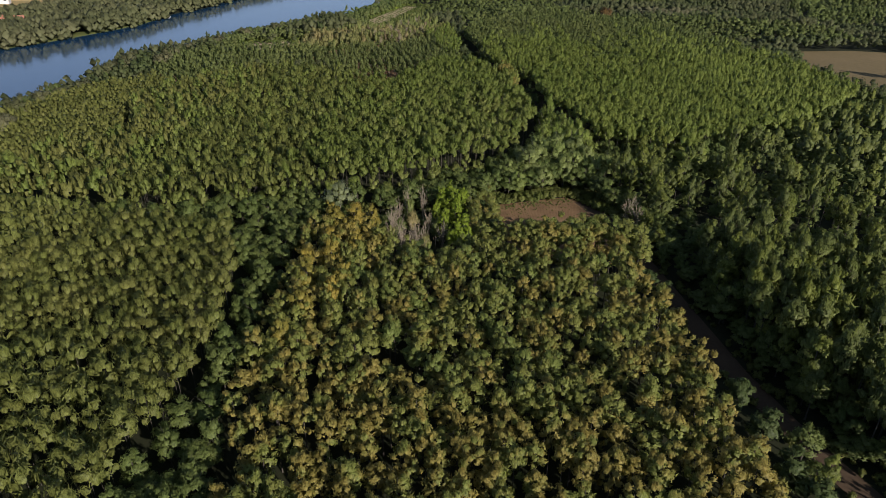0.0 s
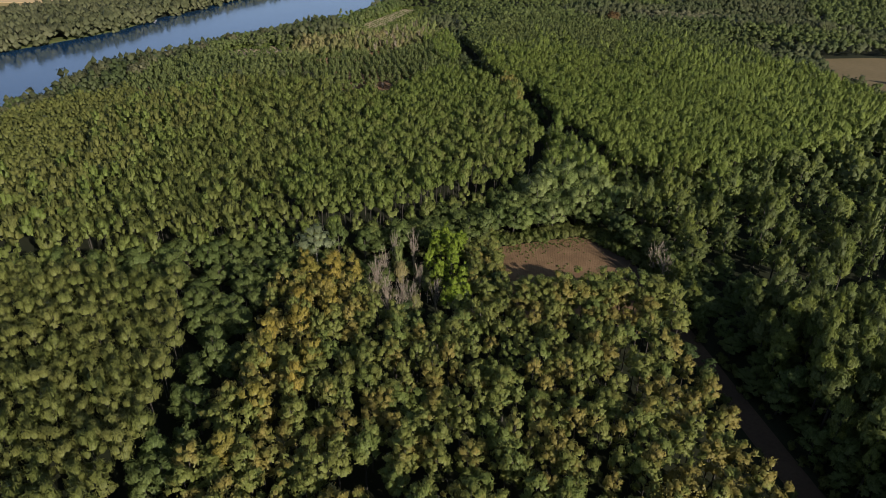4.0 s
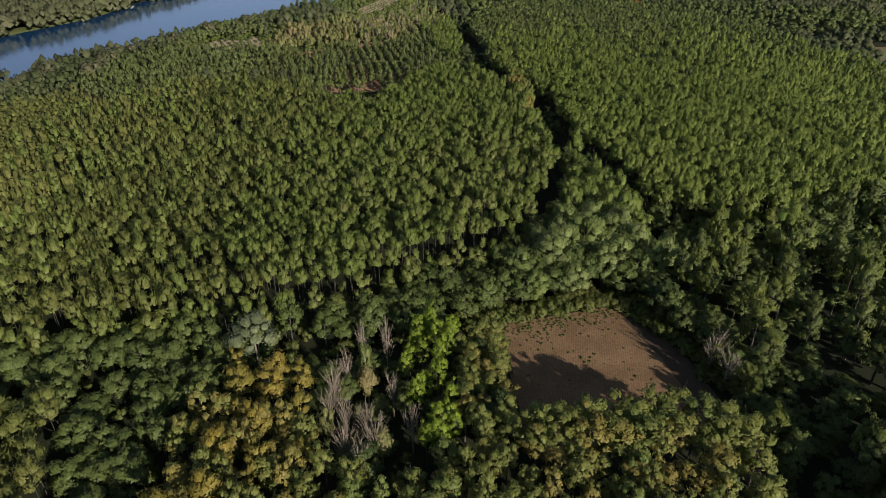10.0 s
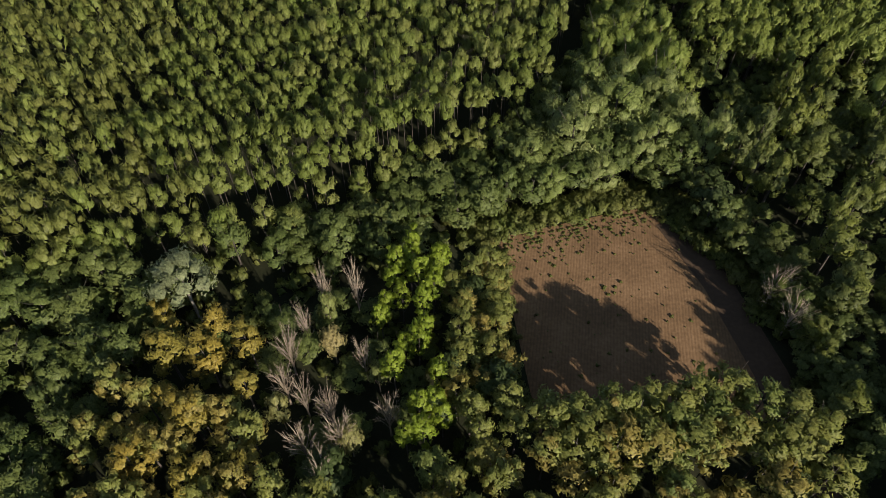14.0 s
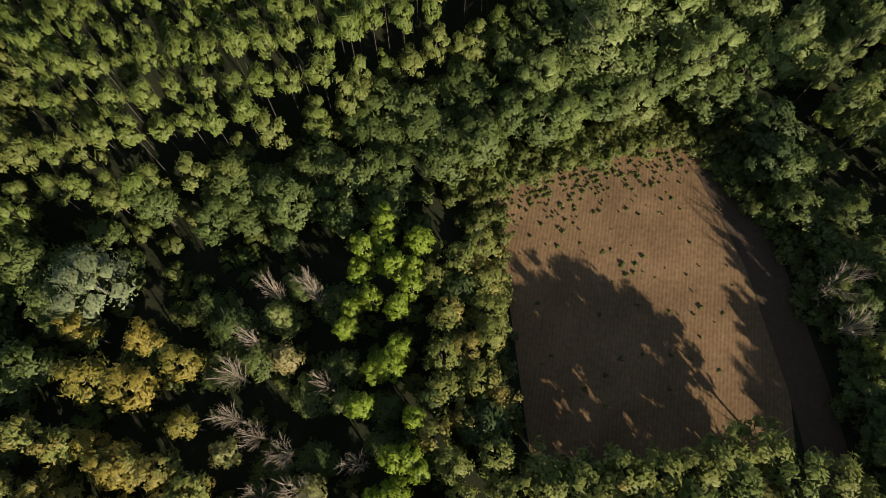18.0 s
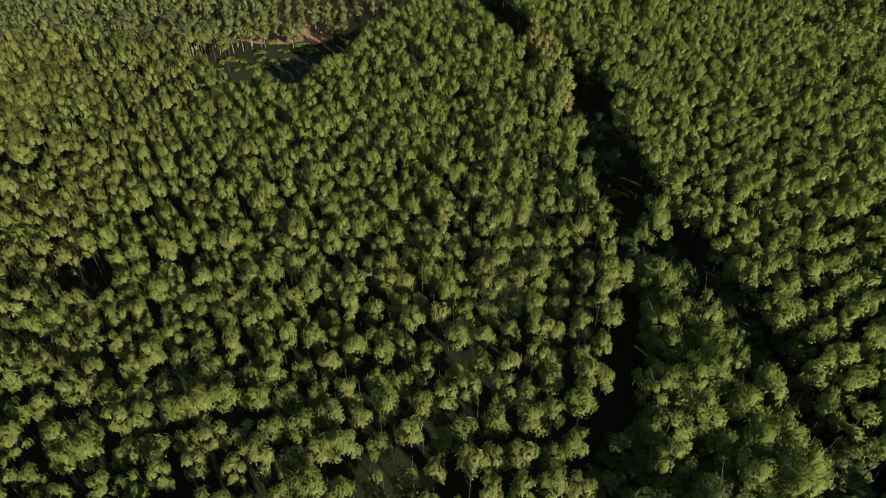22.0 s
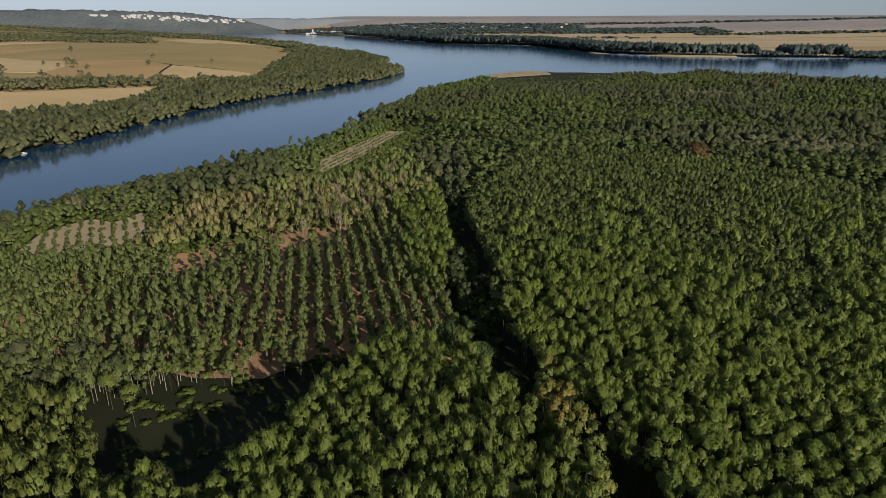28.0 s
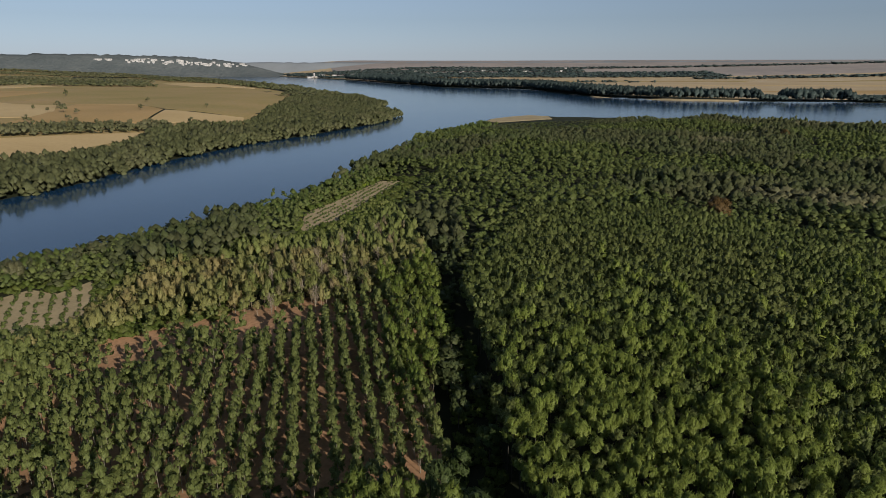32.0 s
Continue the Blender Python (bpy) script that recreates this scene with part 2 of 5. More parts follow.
# dry straw land, paler and greyer: some distance haze is mixed into the colour
M_PLAIN = earth("dry_plain_hazed", [(0.3, (0.321, 0.245, 0.139)), (0.5, (0.392, 0.303, 0.180)), (0.7, (0.428, 0.350, 0.231))], fine=0.05, coarse=0.004)
M_MEADOW = earth("dry_meadow", [(0.3, (0.120, 0.098, 0.044)), (0.7, (0.185, 0.140, 0.068))], fine=0.3, coarse=0.02)
# far farmland: the greying by distance haze is put into these two colours
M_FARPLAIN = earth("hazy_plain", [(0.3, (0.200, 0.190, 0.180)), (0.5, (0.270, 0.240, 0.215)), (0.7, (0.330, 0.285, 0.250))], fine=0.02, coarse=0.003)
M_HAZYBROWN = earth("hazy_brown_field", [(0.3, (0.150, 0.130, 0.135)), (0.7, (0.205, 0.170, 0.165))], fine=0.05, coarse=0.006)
# leaves of the farthest trees, with blue-grey haze painted into the green
M_FAROFF = foliage("hazed_distant_leaves", [(0.0, (0.067, 0.098, 0.093)), (0.5, (0.085, 0.120, 0.109)), (1.0, (0.103, 0.134, 0.121))], patch=0.01)
M_GRASS = earth("grass", [(0.3, (0.06, 0.085, 0.02)), (0.7, (0.11, 0.115, 0.035))], fine=2.0)


def water_material():
    m, nodes, links, bsdf = material("river_water")
    bsdf.inputs["Base Color"].default_value = (0.012, 0.042, 0.092, 1)
    bsdf.inputs["Roughness"].default_value = 0.11
    bsdf.inputs["IOR"].default_value = 1.33
    bsdf.inputs["Specular IOR Level"].default_value = 0.5
    a = noise_node(nodes, links, 0.5, 4.0)
    b = noise_node(nodes, links, 0.02, 3.0)
    s = nodes.new("ShaderNodeMath"); s.operation = 'MULTIPLY'
    links.new(a.outputs["Fac"], s.inputs[0]); links.new(b.outputs["Fac"], s.inputs[1])
    bp = nodes.new("ShaderNodeBump"); bp.inputs["Strength"].default_value, bp.inputs["Distance"].default_value = 0.2, 0.25
    links.new(s.outputs[0], bp.inputs["Height"]); links.new(bp.outputs[0], bsdf.inputs["Normal"])
    return m


M_WATER = water_material()


# ---- plan: outlines in metres ----
RIVER = [(-265, -300), (-250, 150), (-235, 250), (-222, 320), (-205, 390), (-195, 440), (-185, 490), (-172, 545), (-150, 580), (-122, 612), (-95, 672), (-80, 725),
         (-60, 800), (-42, 900), (-27, 1000), (5, 1110), (42, 1200), (54, 1256), (66, 1300), (98, 1345), (132, 1374), (190, 1345), (280, 1330), (400, 1280), (480, 1190), (600, 1120),
         (900, 950), (1600, 700), (4000, 200), (4000, 1500), (923, 1722), (664, 1777), (516, 1817), (352, 1960), (230, 2443), (-40, 2581), (-497, 3405),
         (-1100, 4300), (-1700, 4900), (-2300, 4900), (-1500, 3900), (-900, 3100), (-560, 2600), (-330, 2200), (-190, 1900), (-118, 1560), (-130, 1420),
         (-83, 1371), (-100, 1239), (-158, 1088), (-206, 997), (-245, 858), (-259, 742), (-274, 700), (-277, 620), (-307, 538), (-360, 440), (-430, 300), (-560, -300)]
FIELD = [(18, 208), (46, 216), (51, 210), (55, 197), (56, 185), (55, 172), (22, 170)]
ROAD = [(50, 212), (55, 197), (58, 180), (60, 160), (62, 142), (65, 116), (70, 94), (74, 82), (84, 55), (98, 20)]
STAND_A = [(-37, 173), (-39, 130), (-38, 98), (-36, 84), (-36, 30), (58, 30), (56, 77), (54, 97), (53, 132), (48, 166), (24, 170), (10, 166), (2, 158), (-12, 160), (-20, 172)]
STAND_B = [(-61, 172), (-52, 150), (-48, 125), (-50, 100), (-52, 85), (-53, 73), (-62, 60), (-66, 30), (-190, 30), (-180, 200), (-138, 188), (-96, 176)]
STAND_G = [(-150, 196), (-92, 188), (-56, 199), (-34, 206), (-22, 207), (-12, 215), (-3, 221), (14, 229), (24, 238), (34, 254), (43, 285), (40, 320), (40, 345), (30, 378), (18, 398), (0, 404), (-12, 376), (-22, 350),
           (-41, 354), (-54, 373), (-81, 380), (-108, 380), (-132, 351), (-144, 307), (-126, 258), (-150, 230)]
STAND_O = [(-150, 196), (-152, 230), (-130, 258), (-148, 307), (-136, 354), (-165, 380), (-190, 350), (-205, 290), (-220, 200)]
STAND_K = [(66, 250), (61, 285), (54, 305), (51, 340), (50, 356), (38, 386), (29, 408), (28, 450), (24, 480), (20, 520), (34, 570), (60, 640), (130, 640), (200, 560), (215, 420), (215, 330), (150, 270), (100, 250)]
STAND_L = [(-110, 406), (-60, 401), (-46, 404), (-30, 408), (-12, 409), (2, 414), (18, 414), (14, 450), (8, 500), (-5, 526), (-30, 500), (-75, 485), (-110, 470)]
BARE_SOIL = [(-112, 414), (-62, 408), (-48, 402), (-30, 402), (-20, 412), (2, 414), (18, 412), (14, 450), (8, 505), (-5, 535), (-30, 530), (-80, 502), (-112, 475)]
ORCHARD = [(-134, 460), (-149, 488), (-154, 514), (-144, 532), (-131, 528), (-126, 543), (-112, 522), (-108, 504), (-113, 492), (-122, 496), (-121, 478), (-126, 466)]
ORCHARD_STRIP = [(-69, 662), (-60, 690), (-38, 768), (-20, 766), (-34, 703), (-46, 644), (-61, 614)]
SANDY_TRACK = [(-108, 566), (-100, 577), (-90, 593), (-78, 596), (-66, 606), (-55, 630)]
BARE = [(-74, 458), (-89, 484), (-71, 501), (-52, 505), (-33, 515), (-27, 503), (-37, 485), (-62, 484), (-69, 463)]
FARFIELD = [(269, 505), (257, 474), (230, 404), (233, 368), (244, 351), (275, 352), (345, 430), (350, 500), (315, 510)]


def inside(poly, x, y):
    x, y = np.asarray(x, float), np.asarray(y, float)
    out = np.zeros(x.shape, bool)
    for (ax, ay), (bx, by) in zip(poly, poly[1:] + poly[:1]):
        hit = ((ay > y) != (by > y)) & (x < (bx - ax) * (y - ay) / ((by - ay) or 1e-9) + ax)
        out ^= hit
    return out


def edge_distance(line, x, y, closed=True):
    x, y = np.asarray(x, float), np.asarray(y, float)
    best = np.full(x.shape, 1e9)
    for (ax, ay), (bx, by) in zip(line, line[1:] + line[:1] if closed else line[1:]):
        ux, uy = bx - ax, by - ay
        s = np.clip(((x - ax) * ux + (y - ay) * uy) / (ux * ux + uy * uy), 0, 1)
        best = np.minimum(best, np.hypot(x - ax - s * ux, y - ay - s * uy))
    return best


def smooth(v, a, b):
    s = np.clip((np.asarray(v, float) - a) / (b - a), 0, 1)
    return s * s * (3 - 2 * s)


def river_side(x, y):
    d = edge_distance(RIVER, x, y)
    return np.where(inside(RIVER, x, y), -d, d)


def left_bank(x, y):
    """1 on the farmed bank across the river, 0 elsewhere."""
    return ((x < np.interp(y, [-300, 300, 538, 700, 860, 1000, 1240, 1371, 1560, 1900, 2600, 3900, 5000], [-400, -350, -290, -266, -240, -200, -100, -90, -120, -220, -600, -1600, -2400]))).astype(float)


def terrain(x, y):
    x, y = np.asarray(x, float), np.asarray(y, float)
    d = river_side(x, y)
    z = np.where(d < 0, -5.0 * smooth(-d, -1.5, 14) - 0.1, 0.0)
    lb = left_bank(x, y) * (d > 0)
    z = z + lb * (15 * smooth(d, 60, 330) + 8 * smooth(d, 250, 900) * (0.5 + 0.5 * np.sin(x * 0.006 + y * 0.0041)))
    r = np.hypot(x, y - 300)
    z = z + smooth(d, 0, 900) * 95 * smooth(r, 2900, 5200) * (1 - 0.75 * lb)
    return z


# ---- mesh helpers ----
def mesh_from(name, verts, quads, mats, index=None, soft=False, normals=None):
    me = bpy.data.meshes.new(name)
    verts, quads = np.ascontiguousarray(verts, np.float32), np.ascontiguousarray(quads, np.int32)
    me.vertices.add(len(verts)); me.vertices.foreach_set("co", verts.ravel())
    me.loops.add(quads.size); me.loops.foreach_set("vertex_index", quads.ravel())
    me.polygons.add(len(quads)); me.polygons.foreach_set("loop_start", np.arange(0, quads.size, quads.shape[1], dtype=np.int32))
    for m in mats:
        me.materials.append(m)
    if index is not None:
        me.polygons.foreach_set("material_index", np.ascontiguousarray(index, np.int32))
    if soft or normals is not None:
        me.polygons.foreach_set("use_smooth", np.ones(len(quads), bool))
    me.update(calc_edges=True)
    if normals is not None:
        me.normals_split_custom_set_from_vertices(np.ascontiguousarray(normals, np.float32))
    return me


def part(name, bm, mat, parent, label=""):
    me = bpy.data.meshes.new(name)
    bm.to_mesh(me); bm.free()
    me.materials.append(mat)
    ob = new(name, me)
    ob.parent = parent
    return tagged(ob, label)


def sheet(name, poly, mat, step, lift, label, category, kind="structure", skirt=0.0):
    """A piece of ground that follows the terrain, cut from an outline."""
    bm = bmesh.new()
    bm.faces.new([bm.verts.new((x, y, 0)) for x, y in poly])
    xs, ys = [p[0] for p in poly], [p[1] for p in poly]
    for lo, hi, axis in ((min(xs), max(xs), 0), (min(ys), max(ys), 1)):
        c = lo + step
        while c < hi - 0.01:
            co, no = ((c, 0, 0), (1, 0, 0)) if axis == 0 else ((0, c, 0), (0, 1, 0))
            bmesh.ops.bisect_plane(bm, geom=bm.verts[:] + bm.edges[:] + bm.faces[:], plane_co=co, plane_no=no)
            c += step
    z = terrain(np.array([v.co.x for v in bm.verts]), np.array([v.co.y for v in bm.verts]))
    for v, h in zip(bm.verts, z):
        v.co.z = h + lift
    bmesh.ops.recalc_face_normals(bm, faces=bm.faces[:])
    if skirt:
        rim = bmesh.ops.extrude_edge_only(bm, edges=[e for e in bm.edges if e.is_boundary])
        for v in rim["geom"]:
            if isinstance(v, bmesh.types.BMVert):
                v.co.z -= skirt
    me = bpy.data.meshes.new(name)
    bm.to_mesh(me); bm.free()
    me.materials.append(mat)
    return tagged(new(name, me), label, category, kind=kind)


# ---- ground and river ----
def axis_steps(spans):
    out = []
    for a, b, step in spans:
        out += list(np.arange(a, b, step))
    return np.array(out + [spans[-1][1]])


gx = axis_steps([(-4200, -1200, 250), (-1200, -480, 60), (-480, 130, 8), (130, 700, 30), (700, 1500, 100), (1500, 4200, 300)])
gy = axis_steps([(-700, 0, 140), (0, 300, 25), (300, 1420, 10), (1420, 2700, 40), (2700, 5200, 125)])
GX, GY = np.meshgrid(gx, gy)
gv = np.stack([GX.ravel(), GY.ravel(), terrain(GX.ravel(), GY.ravel())], 1)
n0, n1 = len(gx), len(gy)
ii = (np.arange(n1 - 1)[:, None] * n0 + np.arange(n0 - 1)[None]).ravel()
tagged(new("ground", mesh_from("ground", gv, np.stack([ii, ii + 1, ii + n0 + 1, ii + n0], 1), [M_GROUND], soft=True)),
       "forest floor of litter and grass, coloured dark as in shade", "ground", kind="structure")
wv = [(-4200, -700, -0.8), (4200, -700, -0.8), (4200, 5200, -0.8), (-4200, 5200, -0.8)]
tagged(new("water", mesh_from("water", wv, [(0, 1, 2, 3)], [M_WATER])), "calm blue river water with faint ripples", "river", kind="structure")

sheet("field", FIELD, M_SOIL, 4, 0.05, "small ploughed field of dry brown soil", "field")
sheet("far_field", FARFIELD, M_MEADOW, 20, 0.05, "pale brown meadow in a forest clearing", "field")
sheet("bare_ground", BARE_SOIL, M_DRYSOIL, 8, 0.05, "reddish dry bare soil under young trees", "ground")
sheet("orchard_ground", ORCHARD, M_SAND, 10, 0.05, "pale sandy ground of a young orchard", "ground")
sheet("orchard_ground", ORCHARD_STRIP, M_SAND, 10, 0.05, "pale sandy ground of a young orchard", "ground")


def ribbon(name, line, width, mat, lift, label, category):
    pts = [Vector((x, y)) for x, y in line]
    vs, qs = [], []
    for k, p in enumerate(pts):
        d = (pts[min(k + 1, len(pts) - 1)] - pts[max(k - 1, 0)]).normalized()
        s = Vector((d.y, -d.x)) * width / 2
        vs += [(p.x - s.x, p.y - s.y, lift), (p.x + s.x, p.y + s.y, lift)]
    qs = [(2 * k, 2 * k + 1, 2 * k + 3, 2 * k + 2) for k in range(len(pts) - 1)]
    return tagged(new(name, mesh_from(name, vs, qs, [mat])), label, category, kind="structure")


ribbon("track", SANDY_TRACK, 4.0, M_SAND, 0.08, "pale sandy track between scrub and river trees", "road")
ribbon("road", ROAD, 5.4, M_ROAD, 0.08, "narrow dirt track along the plantation edge", "road")


# ---- trees ----
def cube_ball(n):
    """A ball of 6 n n quads."""
    key, vs, qs = {}, [], []
    def at(v):
        k = tuple(round(c, 4) for c in v)
        if k not in key:
            key[k] = len(vs); vs.append(Vector(v).normalized())
        return key[k]
    for axis in range(3):
        for side in (-1, 1):
            for a in range(n):
                for b in range(n):
                    q = []
                    for da, db in ((0, 0), (1, 0), (1, 1), (0, 1)):
                        u, w = -1 + 2 * (a + da) / n, -1 + 2 * (b + db) / n
                        v = [0, 0, 0]
                        v[axis], v[(axis + 1) % 3], v[(axis + 2) % 3] = side, u, w
                        q.append(at(v))
                    qs.append(q if side > 0 else q[::-1])
    return np.array([tuple(v) for v in vs]), np.array(qs)


def halves(q):
    """Quads as triangles."""
    return np.concatenate([q[:, [0, 1, 2]], q[:, [0, 2, 3]]])


BALL, BALL_FACES = cube_ball(1)
BALL_FACES = halves(BALL_FACES)
DIAMOND = np.array([(1, 0, 0), (0, 1, 0), (-1, 0, 0), (0, -1, 0), (0, 0, 1), (0, 0, -1)], float)
DIAMOND_FACES = np.array([(0, 1, 4), (1, 2, 4), (2, 3, 4), (3, 0, 4), (1, 0, 5), (2, 1, 5), (3, 2, 5), (0, 3, 5)])


def shoots(rng, foot, out, lean, size, wide):
    """Leafy shoots: slim triangles that clothe a tuft, faces outwards and tips free."""
    n = len(foot)
    face = unit(out + rng.normal(0, 0.38, (n, 3)))
    axis = lean + out * 0.25 + rng.normal(0, 0.24, (n, 3))
    side = unit(np.cross(axis, face))
    axis = np.cross(face, side) + out * 0.25
    s = size * rng.uniform(0.6, 1.4, (n, 1))
    w = s * wide * rng.uniform(0.7, 1.4, (n, 1))
    low = foot - axis * s * 0.45
    v = np.stack([low + side * w * rng.uniform(0.6, 1.2, (n, 1)), foot + axis * s * 0.55 + side * w * rng.uniform(-0.5, 0.5, (n, 1)), low - side * w + axis * s * rng.uniform(-0.1, 0.25, (n, 1))], 1)
    return v.reshape(-1, 3), np.arange(3 * n).reshape(n, 3)


def unit(v):
    return v / (np.linalg.norm(v, axis=-1, keepdims=True) + 1e-9)


def crown_shape(seed, height, base, radius, leaves, size, lobes, taper=0.75, fill=0.8, rise=1.1, wide=0.24):
    """A crown: ascending tufts round a stem, each a leafy lobe clothed in shoots. Leaves are lit as the tuft that they clothe."""
    rng = np.random.default_rng(seed)
    mid, half = (height + base) / 2, (height - base) / 2
    n = lobes
    k = np.arange(n)
    z = 0.97 - 1.5 * (k + 0.5) / n
    a = k * 2.39996 + rng.uniform(0, 6.28)
    round_ = np.sqrt(1 - z * z)
    d = np.stack([np.cos(a) * round_, np.sin(a) * round_, z], 1) + rng.normal(0, 0.13, (n, 3))
    narrow = np.where(z > -0.2, 1 - (1 - taper) * (z + 0.2) / 1.2, 1 + 0.6 * (z + 0.2))
    grow = rng.uniform(0.74, 1.16, n)
    centre = np.stack([d[:, 0] * radius * 0.66 * narrow * grow, d[:, 1] * radius * 0.66 * narrow * grow, mid + d[:, 2] * half * 0.68 * grow], 1)
    across = radius * 0.40 * math.sqrt(10 / max(n, 4)) * rng.uniform(0.72, 1.25, (n, 1))
    tall = np.minimum(across * (0.85 + 0.42 * rise), half * 0.75)
    lean = unit(np.array([0, 0, 0.4 + 1.3 * rise]) + d * 0.75)

    def on_lobe(which, e, reach):
        ln = lean[which]
        up = (e * ln).sum(1, keepdims=True)
        p = centre[which] + reach * (across[which] * (e - up * ln) + tall[which] * up * ln)
        return p, unit(e * 0.5 + d[which] * 0.36 + np.array([0, 0, 0.28]))

    ball, faces = (BALL, BALL_FACES) if n > 5 else (DIAMOND, DIAMOND_FACES)
    which = np.repeat(k, len(ball))
    heart, heart_n = on_lobe(which, np.tile(ball, (n, 1)), fill * rng.uniform(0.8, 1.2, (n * len(ball), 1)))
    heart_f = (faces[None] + (k * len(ball))[:, None, None]).reshape(-1, 3)
    weight = (across[:, 0] * tall[:, 0]) / (across[:, 0] * tall[:, 0]).sum()
    pick = rng.choice(n, leaves, p=weight)
    e = rng.normal(0, 1, (leaves, 3)); e[:, 2] = np.where(e[:, 2] < -0.3, -e[:, 2], e[:, 2])
    e = unit(unit(e) + 0.35 * d[pick])
    foot, out = on_lobe(pick, e, rng.uniform(0.74, 1.16, (leaves, 1)))
    lv, lq = shoots(rng, foot, out, lean[pick], size, wide)
    return np.concatenate([heart, lv]), np.concatenate([heart_f, lq + len(heart)]), np.concatenate([heart_n, np.repeat(unit(out + rng.normal(0, 0.12, out.shape)), 3, 0)])


def tube(points, radii, sides=5):
    vs, qs = [], []
    for k, (p, r) in enumerate(zip(points, radii)):
        a = Vector(points[min(k + 1, len(points) - 1)]) - Vector(points[max(k - 1, 0)])
        q = a.to_track_quat('Z', 'Y')
        for s in range(sides):
            t = 2 * math.pi * s / sides
            vs.append(Vector(p) + q @ Vector((r * math.cos(t), r * math.sin(t), 0)))
    for k in range(len(points) - 1):
        for s in range(sides):
            t = (s + 1) % sides
            qs.append((k * sides + s, k * sides + t, (k + 1) * sides + t, (k + 1) * sides + s))
    return np.array([tuple(v) for v in vs]), np.array(qs)


def joined(pieces):
    vs, qs, at = [], [], 0
    for v, q in pieces:
        vs.append(v); qs.append(q + at); at += len(v)
    return np.concatenate(vs), np.concatenate(qs)


def trunk_shape(seed, height, base, radius, thick, limbs=3):
    rng = np.random.default_rng(seed + 77)
    top = height * 0.86
    lean = rng.normal(0, 0.25, 2)
    pts = [(lean[0] * t * t, lean[1] * t * t, top * t - 0.2 * (t == 0)) for t in (0, 0.08, 0.4, 0.75, 1)]
    out = [tube(pts, [thick * 1.5, thick, thick * 0.8, thick * 0.5, thick * 0.12], 4)]
    for k in range(limbs):
        a, h = rng.uniform(0, 6.28), base * 0.8 + (top - base * 0.8) * (k + 0.3) / limbs
        reach = radius * rng.uniform(0.5, 0.85)
        p0 = Vector((0, 0, h)); p1 = p0 + Vector((math.cos(a) * reach * 0.5, math.sin(a) * reach * 0.5, reach * 0.55)); p2 = p0 + Vector((math.cos(a) * reach, math.sin(a) * reach, reach * 1.5))
        out.append(tube([p0, p1, p2], [thick * 0.38, thick * 0.26, thick * 0.08], 3))
    return joined(out)


